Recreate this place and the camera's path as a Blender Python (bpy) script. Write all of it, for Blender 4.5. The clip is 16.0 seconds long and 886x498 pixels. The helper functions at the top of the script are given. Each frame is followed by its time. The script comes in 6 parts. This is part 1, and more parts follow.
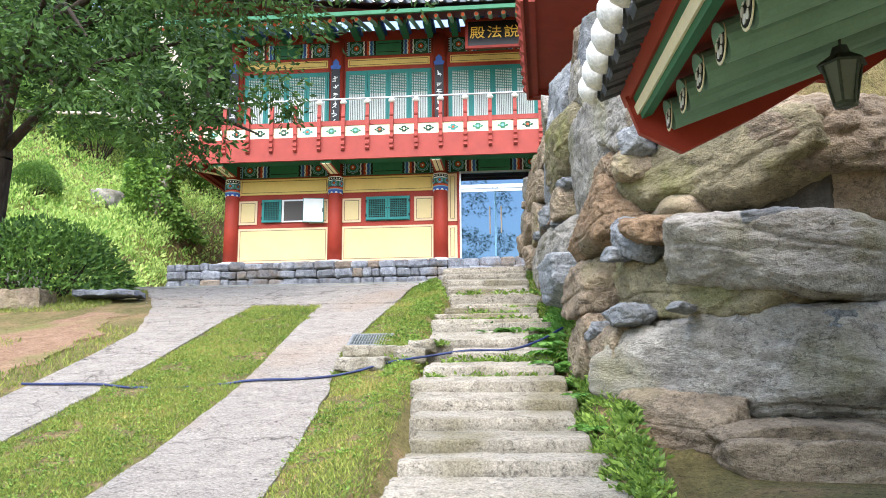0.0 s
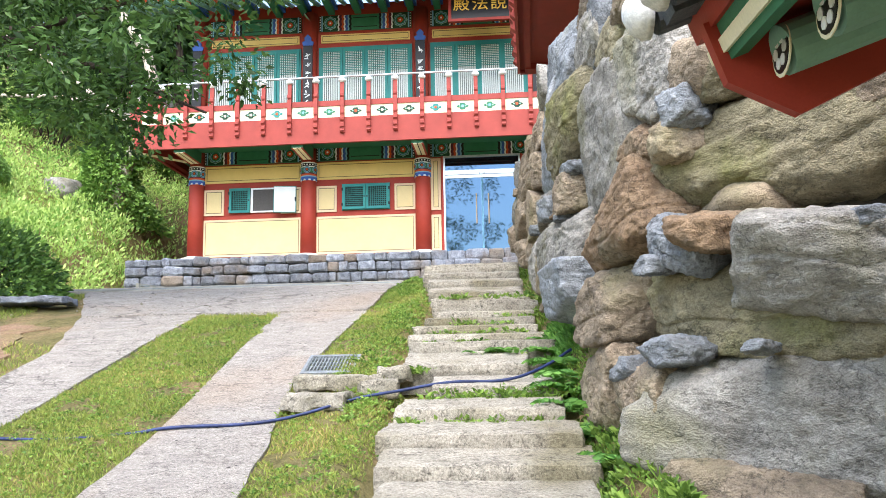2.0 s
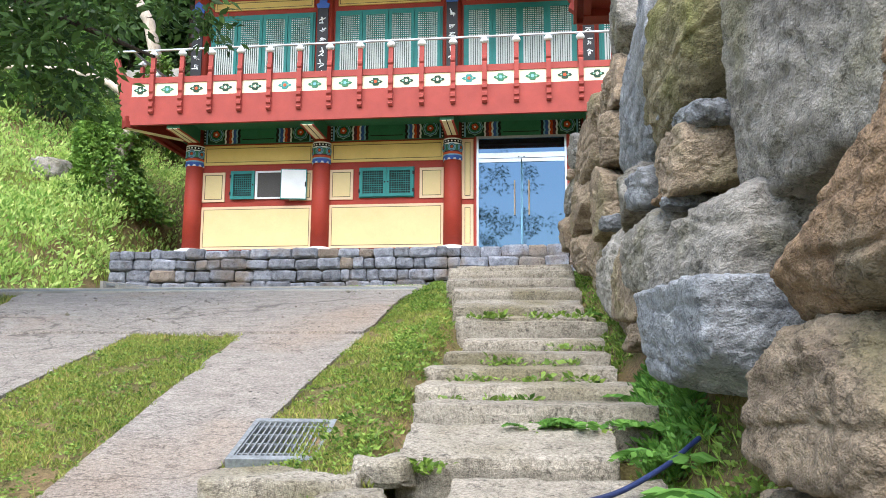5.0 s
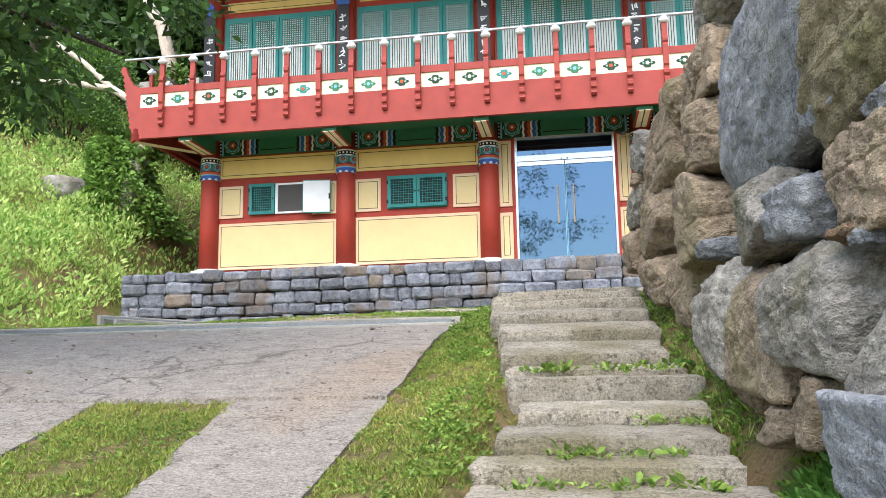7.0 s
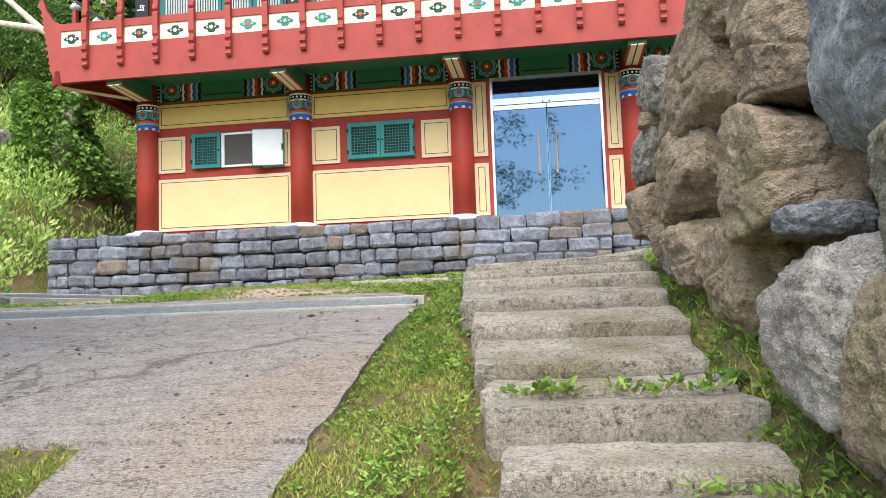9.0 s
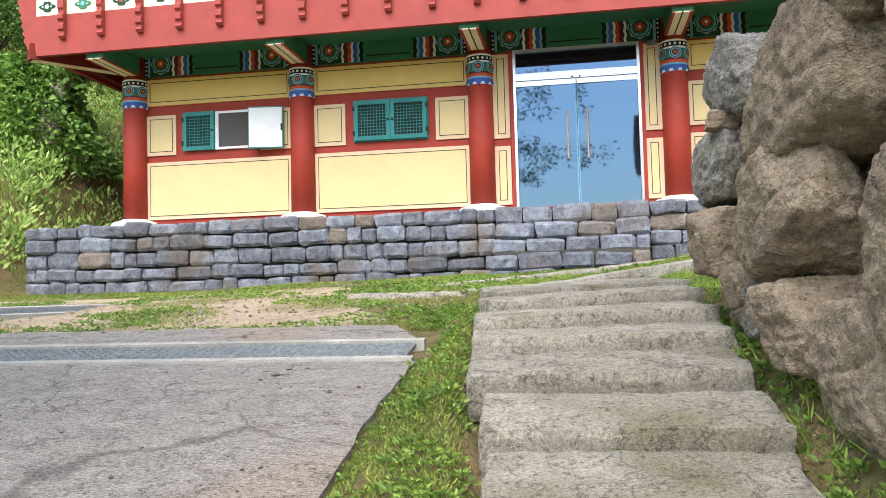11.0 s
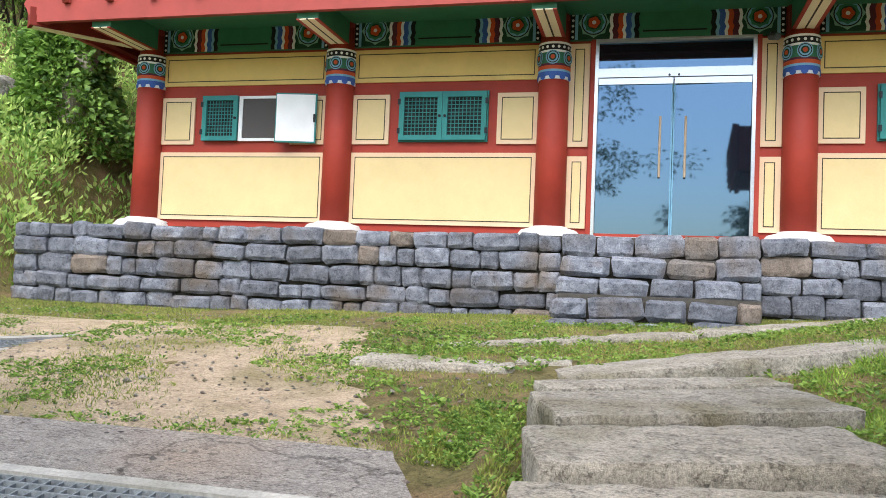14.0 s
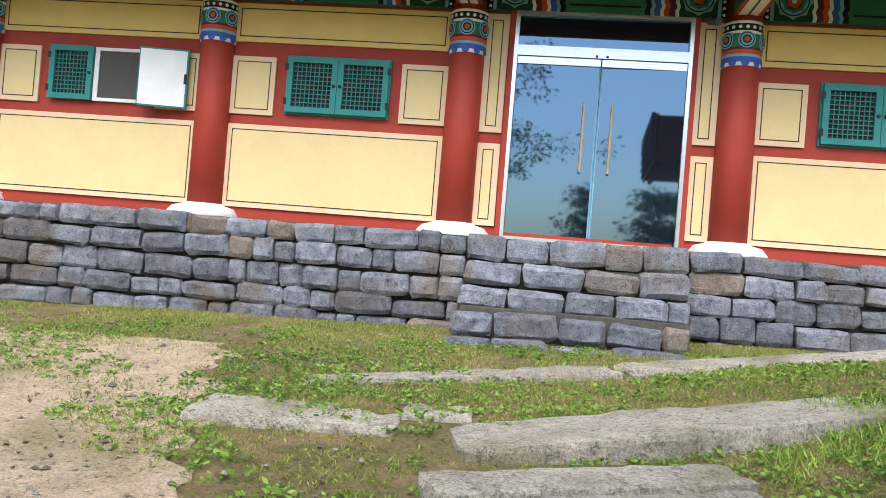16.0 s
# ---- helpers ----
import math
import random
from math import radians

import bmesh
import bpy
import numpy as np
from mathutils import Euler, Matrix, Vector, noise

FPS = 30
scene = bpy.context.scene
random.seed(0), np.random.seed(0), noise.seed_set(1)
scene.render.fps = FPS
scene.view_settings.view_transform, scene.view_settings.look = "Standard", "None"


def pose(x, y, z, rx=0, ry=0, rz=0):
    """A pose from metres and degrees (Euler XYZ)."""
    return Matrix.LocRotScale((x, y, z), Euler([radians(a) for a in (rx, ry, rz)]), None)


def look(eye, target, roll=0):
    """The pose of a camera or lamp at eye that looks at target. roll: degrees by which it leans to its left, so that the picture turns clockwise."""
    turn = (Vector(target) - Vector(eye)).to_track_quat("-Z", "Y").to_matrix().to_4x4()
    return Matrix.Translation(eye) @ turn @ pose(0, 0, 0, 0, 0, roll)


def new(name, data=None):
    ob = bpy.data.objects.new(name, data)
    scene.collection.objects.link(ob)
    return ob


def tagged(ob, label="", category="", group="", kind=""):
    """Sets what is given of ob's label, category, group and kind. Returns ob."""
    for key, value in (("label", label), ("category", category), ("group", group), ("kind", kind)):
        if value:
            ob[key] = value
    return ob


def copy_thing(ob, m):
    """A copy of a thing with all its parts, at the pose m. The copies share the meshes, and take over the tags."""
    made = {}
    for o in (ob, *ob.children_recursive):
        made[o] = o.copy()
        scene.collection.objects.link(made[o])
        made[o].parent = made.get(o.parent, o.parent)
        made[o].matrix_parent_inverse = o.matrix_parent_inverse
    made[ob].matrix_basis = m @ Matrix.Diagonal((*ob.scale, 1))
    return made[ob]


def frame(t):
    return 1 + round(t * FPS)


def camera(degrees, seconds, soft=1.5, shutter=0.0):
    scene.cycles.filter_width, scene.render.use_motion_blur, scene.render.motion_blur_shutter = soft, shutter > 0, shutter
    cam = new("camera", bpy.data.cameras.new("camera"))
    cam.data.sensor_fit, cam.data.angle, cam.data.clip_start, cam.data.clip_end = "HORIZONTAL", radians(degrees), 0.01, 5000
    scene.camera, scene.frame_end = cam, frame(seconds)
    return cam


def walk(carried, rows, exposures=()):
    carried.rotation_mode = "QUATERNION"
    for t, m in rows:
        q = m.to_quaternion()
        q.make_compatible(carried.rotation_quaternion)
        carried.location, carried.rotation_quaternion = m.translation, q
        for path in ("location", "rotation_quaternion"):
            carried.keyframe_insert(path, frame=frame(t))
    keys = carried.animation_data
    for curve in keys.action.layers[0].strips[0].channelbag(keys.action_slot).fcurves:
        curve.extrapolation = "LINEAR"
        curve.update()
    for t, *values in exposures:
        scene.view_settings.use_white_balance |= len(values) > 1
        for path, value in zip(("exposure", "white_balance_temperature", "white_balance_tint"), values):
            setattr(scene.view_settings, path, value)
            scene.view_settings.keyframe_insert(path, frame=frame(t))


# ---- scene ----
cam = camera(56.8, 16.0, soft=0.9)
PATH = [
    (0, (0.002, 1.642, 1.422), (-0.186, 3.601, 1.776), -0.36),
    (0.5, (-0.043, 2.080, 1.493), (-0.235, 4.045, 1.812), -0.12),
    (1, (-0.065, 2.533, 1.674), (-0.236, 4.500, 1.987), -0.27),
    (1.5, (-0.041, 2.964, 1.763), (-0.201, 4.932, 2.080), -0.46),
    (2, (-0.086, 3.380, 1.874), (-0.241, 5.349, 2.194), -1.02),
    (2.5, (-0.046, 3.853, 1.889), (-0.201, 5.822, 2.205), -1.03),
    (3, (-0.024, 4.389, 2.015), (-0.202, 6.359, 2.310), -0.57),
    (3.5, (-0.129, 4.811, 2.124), (-0.319, 6.781, 2.412), -0.33),
    (6, (-0.398, 7.289, 2.668), (-0.690, 9.243, 2.981), 0.00),
    (6.5, (-0.500, 7.633, 2.817), (-0.822, 9.583, 3.121), -0.55),
    (7, (-0.541, 7.879, 2.883), (-0.859, 9.829, 3.193), -0.99),
    (7.5, (-0.520, 8.304, 2.961), (-0.835, 10.256, 3.266), -1.48),
    (8, (-0.586, 8.714, 3.002), (-0.900, 10.670, 3.280), -2.30),
    (8.5, (-0.699, 9.189, 3.169), (-0.988, 11.158, 3.365), -2.48),
    (9, (-0.677, 9.640, 3.253), (-0.943, 11.613, 3.442), -1.96),
    (9.5, (-0.689, 9.960, 3.409), (-0.982, 11.930, 3.588), -1.65),
    (12, (-0.762, 11.869, 4.064), (-1.124, 13.834, 4.145), -1.51),
    (12.5, (-0.765, 12.164, 4.164), (-1.241, 14.102, 4.292), -0.97),
    (13, (-0.809, 12.565, 4.233), (-1.277, 14.505, 4.372), -0.28),
    (13.5, (-0.822, 13.092, 4.307), (-1.301, 15.030, 4.436), 0.95),
    (14, (-0.959, 13.460, 4.454), (-1.442, 15.399, 4.538), 2.34),
    (14.5, (-1.025, 13.733, 4.641), (-1.425, 15.692, 4.680), 3.06),
    (15, (-0.999, 14.184, 4.708), (-1.357, 16.151, 4.723), 3.15),
    (15.5, (-1.014, 14.558, 4.756), (-1.297, 16.537, 4.776), 2.96),
    (16, (-1.116, 14.892, 4.845), (-1.371, 16.876, 4.866), 4.67),
]
walk(cam, [(t, look(eye, target, roll)) for t, eye, target, roll in PATH],
     [(0, 1.85, 6500, 11), (2.5, 1.9, 6500, 11), (3.5, 1.72, 6500, 11), (6.5, 1.58, 6600, 11), (9, 1.54, 6700, 11), (12.2, 1.62, 6600, 11), (13, 1.48, 6600, 11), (14.5, 1.46, 6600, 11), (15.5, 1.42, 6600, 11), (16, 1.4, 6600, 11)])

# ---------------------------------------------------------------- light
world = bpy.data.worlds.new("world")
scene.world = world
world.use_nodes = True
wn = world.node_tree.nodes
wn.clear()
sky = wn.new("ShaderNodeTexSky")
sky.sky_type = "NISHITA"
sky.sun_disc = False
sky.sun_elevation = radians(56)
sky.sun_rotation = radians(184)
sky.dust_density = 2.0
sky.air_density = 1.2
bg = wn.new("ShaderNodeBackground")
bg.inputs["Strength"].default_value = 0.15
wo = wn.new("ShaderNodeOutputWorld")
world.node_tree.links.new(sky.outputs[0], bg.inputs[0])
world.node_tree.links.new(bg.outputs[0], wo.inputs[0])
sun_data = bpy.data.lights.new("sun", "SUN")
sun_data.energy = 1.7
sun_data.angle = radians(60)
sun_data.color = (1.0, 0.985, 0.97)
sun = new("sun", sun_data)
sun.matrix_world = look((-2, -19.5, 29), (0, 0, 0))


# ---------------------------------------------------------------- materials
def rgb(h):
    c = [int(h[i:i + 2], 16) / 255 for i in (0, 2, 4)]
    return tuple(v / 12.92 if v <= 0.04045 else ((v + 0.055) / 1.055) ** 2.4 for v in c) + (1,)


def mat(name, c1, c2, scale=8.0, rough=0.8, bump=0.3, fine=60.0, spread=0.0, c3=None, c3_scale=1.5, c3_at=0.6,
        stretch=(1, 1, 1), metal=0.0, trans=0.0, spec=0.3, bump_dist=0.02, detail=6, gritty=0.65, grain=0.18, pits=0.0, cracks=0.0, pit_scale=22.0, holes=0.0, fissures=0.0):
    """A surface of two mixed tones, a third in large patches, grain and relief, at world size."""
    m = bpy.data.materials.new(name)
    m.use_nodes = True
    nt = m.node_tree
    n, ln = nt.nodes, nt.links
    bs = n["Principled BSDF"]
    geo = n.new("ShaderNodeNewGeometry")
    mp = n.new("ShaderNodeMapping")
    mp.inputs["Scale"].default_value = stretch
    ln.new(geo.outputs["Position"], mp.inputs["Vector"])
    na = n.new("ShaderNodeTexNoise")
    na.inputs["Scale"].default_value, na.inputs["Detail"].default_value, na.inputs["Roughness"].default_value = scale, detail, gritty
    ln.new(mp.outputs[0], na.inputs["Vector"])
    ra = n.new("ShaderNodeValToRGB")
    ra.color_ramp.elements[0].position, ra.color_ramp.elements[1].position = 0.32, 0.68
    ra.color_ramp.elements[0].color, ra.color_ramp.elements[1].color = rgb(c1), rgb(c2)
    ln.new(na.outputs["Fac"], ra.inputs[0])
    col = ra.outputs[0]
    if c3:
        nb = n.new("ShaderNodeTexNoise")
        nb.inputs["Scale"].default_value, nb.inputs["Detail"].default_value = c3_scale, 5
        ln.new(geo.outputs["Position"], nb.inputs["Vector"])
        rb = n.new("ShaderNodeValToRGB")
        rb.color_ramp.elements[0].position, rb.color_ramp.elements[1].position = c3_at - 0.06, c3_at + 0.1
        ln.new(nb.outputs["Fac"], rb.inputs[0])
        mx = n.new("ShaderNodeMixRGB")
        mx.inputs[2].default_value = rgb(c3)
        ln.new(rb.outputs[0], mx.inputs[0])
        ln.new(col, mx.inputs[1])
        col = mx.outputs[0]
    for amount, kind in ((pits, "pit"), (cracks, "crack")):
        if not amount:
            continue
        nv = n.new("ShaderNodeTexNoise")
        nv.inputs["Scale"].default_value = pit_scale if kind == "pit" else 1.7
        nv.inputs["Detail"].default_value, nv.inputs["Roughness"].default_value = (6, 0.75) if kind == "pit" else (9, 0.62)
        ln.new(mp.outputs[0], nv.inputs["Vector"])
        rv = n.new("ShaderNodeValToRGB")
        e = rv.color_ramp.elements
        d = 1 - amount
        if kind == "pit":
            e[0].position, e[0].color = 0.37, (d, d, d, 1)
            e[1].position, e[1].color = 0.43, (1, 1, 1, 1)
        else:
            e[0].position, e[0].color = 0.49, (1, 1, 1, 1)
            e[1].position, e[1].color = 0.51, (1, 1, 1, 1)
            e.new(0.5).color = (d, d, d, 1)
        ln.new(nv.outputs["Fac"], rv.inputs[0])
        mx = n.new("ShaderNodeMixRGB")
        mx.blend_type = "MULTIPLY"
        mx.inputs[0].default_value = 1
        ln.new(col, mx.inputs[1])
        ln.new(rv.outputs[0], mx.inputs[2])
        col = mx.outputs[0]
    for amount, kind in ((holes, "hole"), (fissures, "fissure")):
        if not amount:
            continue
        wob = n.new("ShaderNodeTexNoise")
        wob.inputs["Scale"].default_value, wob.inputs["Detail"].default_value = (2.0, 3) if kind == "hole" else (1.6, 8)
        ln.new(geo.outputs["Position"], wob.inputs["Vector"])
        vo = n.new("ShaderNodeTexVoronoi")
        lim = n.new("ShaderNodeMapRange")
        lim.inputs[3].default_value, lim.inputs[4].default_value = 1 - amount, 1
        if kind == "hole":
            vo.inputs["Scale"].default_value = 15
            ln.new(geo.outputs["Position"], vo.inputs["Vector"])
            gate_ = n.new("ShaderNodeMapRange")
            gate_.inputs[1].default_value, gate_.inputs[2].default_value = 0.5, 0.62
            gate_.inputs[3].default_value, gate_.inputs[4].default_value = 0.03, 0.24
            ln.new(wob.outputs["Fac"], gate_.inputs[0])
            cell = n.new("ShaderNodeSeparateColor")
            ln.new(vo.outputs["Color"], cell.inputs[0])
            wide = n.new("ShaderNodeMath")
            wide.operation = "MULTIPLY"
            ln.new(gate_.outputs[0], wide.inputs[0])
            ln.new(cell.outputs[0], wide.inputs[1])
            gap = n.new("ShaderNodeMath")
            gap.operation = "SUBTRACT"
            ln.new(vo.outputs["Distance"], gap.inputs[0])
            ln.new(wide.outputs[0], gap.inputs[1])
            lim.inputs[1].default_value, lim.inputs[2].default_value = -0.03, 0.03
            ln.new(gap.outputs[0], lim.inputs[0])
        else:
            vo.feature = "DISTANCE_TO_EDGE"
            vo.inputs["Scale"].default_value = 0.42
            push = n.new("ShaderNodeVectorMath")
            push.operation = "MULTIPLY_ADD"
            push.inputs[1].default_value = (1.6, 1.6, 0)
            ln.new(wob.outputs["Color"], push.inputs[0])
            ln.new(geo.outputs["Position"], push.inputs[2])
            ln.new(push.outputs[0], vo.inputs["Vector"])
            lim.inputs[1].default_value, lim.inputs[2].default_value = 0.002, 0.007
            ln.new(vo.outputs["Distance"], lim.inputs[0])
        mx = n.new("ShaderNodeMixRGB")
        mx.blend_type = "MULTIPLY"
        mx.inputs[0].default_value = 1
        ln.new(col, mx.inputs[1])
        ln.new(lim.outputs[0], mx.inputs[2])
        col = mx.outputs[0]
    nf = n.new("ShaderNodeTexNoise")
    nf.inputs["Scale"].default_value, nf.inputs["Detail"].default_value = fine, 3
    ln.new(mp.outputs[0], nf.inputs["Vector"])
    speck = n.new("ShaderNodeTexNoise")
    speck.inputs["Scale"].default_value, speck.inputs["Detail"].default_value = fine * 3.3, 2
    ln.new(geo.outputs["Position"], speck.inputs["Vector"])
    both = n.new("ShaderNodeMix")
    both.inputs[0].default_value = 0.5 if grain > 0.2 else 0.25
    ln.new(nf.outputs["Fac"], both.inputs[2])
    ln.new(speck.outputs["Fac"], both.inputs[3])
    gm = n.new("ShaderNodeMapRange")
    gm.inputs[1].default_value, gm.inputs[2].default_value = 0.34, 0.66
    gm.inputs[3].default_value, gm.inputs[4].default_value = 1 - grain, 1 + grain
    ln.new(both.outputs[0], gm.inputs[0])
    hs = n.new("ShaderNodeHueSaturation")
    ln.new(col, hs.inputs["Color"])
    val = gm.outputs[0]
    if spread:
        oi = n.new("ShaderNodeObjectInfo")
        sr = n.new("ShaderNodeMapRange")
        sr.inputs[3].default_value, sr.inputs[4].default_value = 1 - spread, 1 + spread
        ln.new(oi.outputs["Random"], sr.inputs[0])
        mu = n.new("ShaderNodeMath")
        mu.operation = "MULTIPLY"
        ln.new(sr.outputs[0], mu.inputs[0])
        ln.new(val, mu.inputs[1])
        val = mu.outputs[0]
    ln.new(val, hs.inputs["Value"])
    ln.new(hs.outputs[0], bs.inputs["Base Color"])
    bs.inputs["Roughness"].default_value = rough
    bs.inputs["Metallic"].default_value = metal
    bs.inputs["Specular IOR Level"].default_value = spec
    if trans:
        bs.inputs["Subsurface Weight"].default_value = 0
    if bump:
        ad = n.new("ShaderNodeMath")
        ad.operation = "ADD"
        ln.new(na.outputs["Fac"], ad.inputs[0])
        ln.new(both.outputs[0], ad.inputs[1])
        bp = n.new("ShaderNodeBump")
        bp.inputs["Strength"].default_value, bp.inputs["Distance"].default_value = bump, bump_dist
        ln.new(ad.outputs[0], bp.inputs["Height"])
        ln.new(bp.outputs[0], bs.inputs["Normal"])
    return m


def leaf_mat(name, c1, c2, rough=0.55, glow=0.35, dry=None):
    """Foliage: tone varies from leaf to leaf, some light passes through."""
    m = bpy.data.materials.new(name)
    m.use_nodes = True
    nt = m.node_tree
    n, ln = nt.nodes, nt.links
    bs = n["Principled BSDF"]
    out = n["Material Output"]
    geo = n.new("ShaderNodeNewGeometry")
    ra = n.new("ShaderNodeValToRGB")
    ra.color_ramp.elements[0].color, ra.color_ramp.elements[1].color = rgb(c1), rgb(c2)
    ra.color_ramp.elements[0].position, ra.color_ramp.elements[1].position = 0.2, 0.72
    if dry:
        ra.color_ramp.elements.new(0.78).color = rgb(dry)
    nz = n.new("ShaderNodeTexNoise")
    nz.inputs["Scale"].default_value = 0.9
    ln.new(geo.outputs["Position"], nz.inputs["Vector"])
    av = n.new("ShaderNodeMix")
    av.inputs[0].default_value = 0.5
    ln.new(geo.outputs["Random Per Island"], av.inputs[2])
    ln.new(nz.outputs["Fac"], av.inputs[3])
    ln.new(av.outputs[0], ra.inputs[0])
    ln.new(ra.outputs[0], bs.inputs["Base Color"])
    bs.inputs["Roughness"].default_value = rough
    bs.inputs["Specular IOR Level"].default_value = 0.3
    tr = n.new("ShaderNodeBsdfTranslucent")
    ln.new(ra.outputs[0], tr.inputs[0])
    mx = n.new("ShaderNodeMixShader")
    mx.inputs[0].default_value = glow
    ln.new(bs.outputs[0], mx.inputs[1])
    ln.new(tr.outputs[0], mx.inputs[2])
    ln.new(mx.outputs[0], out.inputs["Surface"])
    return m


def paint(name, c, rough=0.55, wear=0.9):
    d = tuple(int(int(c[i:i + 2], 16) * wear) for i in (0, 2, 4))
    return mat(name, "%02x%02x%02x" % d, c, 3.0, rough, 0.08, 90.0, grain=0.05)


M_RED = paint("red_paint", "a23a2b", 0.6, 0.92)
M_FASCIA = paint("fascia_red_paint", "9c433b", 0.65, 0.9)
M_DARKRED = paint("dark_red_paint", "7e2a20", 0.7)
M_CREAM = paint("cream_plaster", "e0c3a0", 0.8, 0.965)
M_FIELD = paint("yellow_cream_plaster", "dcc592", 0.8, 0.965)
M_OCHRE = paint("ochre_plaster", "e4c47c", 0.8, 0.95)
M_LINE = paint("dark_line_paint", "3a3428", 0.7)
M_PALE = paint("pale_cream_paint", "ece5c4", 0.7, 0.95)
M_TEAL = paint("teal_paint", "2f8580", 0.55, 0.9)
M_GREEN = paint("dancheong_green", "37795a", 0.6, 0.88)
M_RAFT = paint("celadon_green", "86b3a0", 0.6, 0.88)
M_DKGREEN = paint("deep_green_paint", "17402f", 0.6, 0.9)
M_BLUE = paint("dancheong_blue", "3e62b0", 0.6)
M_SKYB = paint("pale_blue_paint", "7fb4cf", 0.6)
M_ORANGE = paint("vermilion_paint", "d0552c", 0.6)
M_MAROON = paint("maroon_paint", "5e2a3a", 0.6)
M_WHITE = paint("white_paint", "e9ebea", 0.45, 0.96)
M_BLACK = paint("black_lacquer", "17171a", 0.4)
M_GOLD = mat("gold_leaf", "c79a36", "e0b64c", 20, 0.4, 0.1, spec=0.5)
M_PAPER = paint("window_paper", "d9dedb", 0.8, 0.95)
# Shutter backing: shade of the lattice openings is put into a near-black paper colour.
M_SHADE = mat("painted_shade_paper", "191c1c", "3a3f3f", 6, 0.8, 0.1)
M_DARKGLASS = mat("insect_screen", "4a4644", "565250", 120, 0.7, 0.1)
M_STEEL = mat("brushed_steel", "b9bec4", "d3d7db", 30, 0.28, 0.05, 200, metal=0.9, stretch=(1, 1, 12))
M_WOODH = mat("pale_wood", "a08a70", "b8a288", 14, 0.5, 0.1, stretch=(6, 6, 0.7))
M_PLINTH = mat("pale_granite", "b9b9b7", "d2d2d0", 30, 0.8, 0.2, 140)
M_STEP = mat("weathered_granite", "8d8678", "c4bdaf", 6, 0.92, 1.0, 60, 0.14, "8a836c", 1.5, 0.57, bump_dist=0.035, detail=12, gritty=0.8, grain=0.5, pits=0.5, cracks=0.5, pit_scale=24)
M_CONC = mat("rough_concrete", "8f8881", "b6afa6", 5, 0.95, 1.0, 48, 0, "a99a8b", 0.6, 0.6, (1, 2.0, 1), bump_dist=0.04, detail=12, gritty=0.8, grain=0.55, pits=0.5, cracks=0.55, pit_scale=26, holes=0.75, fissures=0.4)
M_REDSOIL = mat("reddish_soil", "7d5f4a", "a98c74", 5, 0.97, 1.0, 45, 0, "7c7a48", 0.8, 0.58, bump_dist=0.04, detail=12, gritty=0.78, grain=0.38, pits=0.5, pit_scale=26)
M_CONC2 = mat("cast_concrete", "8d8b84", "a9a69d", 4, 0.9, 0.4, 60, 0, "7c7a70", 0.8, 0.6)
M_GALV = mat("galvanised_steel", "74797c", "949a9c", 20, 0.55, 0.1, metal=0.4)
M_HOSE = mat("blue_hose", "1c2645", "2c3a66", 9, 0.45, 0.1)
# Near-black that stands in for shade in the drains and behind the door.
M_DEEP_SHADE = paint("deep_shade_paint", "15140f", 0.95)
M_SLATE = mat("grey_roof_tile", "3c4145", "565b5f", 12, 0.7, 0.3, 80)
M_MORTAR = mat("white_lime_mortar", "c9cac6", "e1e2de", 12, 0.85, 0.3)
M_RUBBLE = mat("blue_grey_stone", "5a5f6a", "a3a8b2", 7, 0.9, 1.0, 60, 0.3, "7d736a", 1.3, 0.58, bump_dist=0.05, detail=10, gritty=0.72, grain=0.3, pits=0.5, cracks=0.4)
M_RUBBLE2 = mat("brown_grey_stone", "73685e", "a3968a", 7, 0.9, 1.0, 60, 0.25, "84807c", 1.3, 0.55, bump_dist=0.05, detail=10, gritty=0.72, grain=0.3, pits=0.5, cracks=0.4)
M_JOINT = mat("dark_joint_fill", "3c3a36", "55524b", 12, 0.95, 0.5)
def rock(name, c1, c2, c3, at=0.57, squash=2.4):
    return mat(name, c1, c2, 4.0, 0.92, 0.75, 34, 0.2, c3, 1.6, at + 0.02, (1, 1, 1 + (squash - 1) * 0.35), bump_dist=0.045, detail=12, gritty=0.74, grain=0.3, pits=0.45, cracks=0.5)


M_ROCKS = [
    rock("grey_boulder", "68655f", "aeaaa2", "807d68"),
    rock("brown_boulder", "6b5f52", "a79781", "81795d", 0.58),
    rock("mossy_boulder", "605a48", "9a9176", "727246", 0.56),
    rock("blue_grey_boulder", "5f646a", "999da1", "7a7c76", 0.6, 1.3),
    rock("rusty_boulder", "665443", "917a61", "7a7160", 0.58, 1.4),
]
M_SOIL = mat("sandy_soil", "a69278", "cdb99e", 5, 0.97, 1.0, 45, 0, "8a8058", 0.7, 0.6, bump_dist=0.04, detail=12, gritty=0.78, grain=0.34, pits=0.6, cracks=0.35, pit_scale=26)
M_TURF = mat("turf", "5c5632", "8c8254", 9, 0.97, 1.0, 40, 0, "927c5a", 2.2, 0.54, bump_dist=0.05, detail=12, gritty=0.8, grain=0.4, pits=0.6)
M_BARK = mat("dark_bark", "2c251f", "4a4037", 9, 0.95, 1.0, 40, stretch=(1, 1, 0.25), bump_dist=0.05)
M_PALEBARK = mat("pale_bark", "9c9184", "c2b8aa", 7, 0.9, 0.6, 40, stretch=(1, 1, 0.3))
L_GRASS = leaf_mat("grass_blades", "52682a", "a4ae56", dry="b8a268")
L_LUSH = leaf_mat("lush_grass_blades", "5c8430", "aec65c")
L_WEED = leaf_mat("weed_leaves", "416427", "90ad50")
L_FERN = leaf_mat("fern_fronds", "3d6d2e", "76a54c")
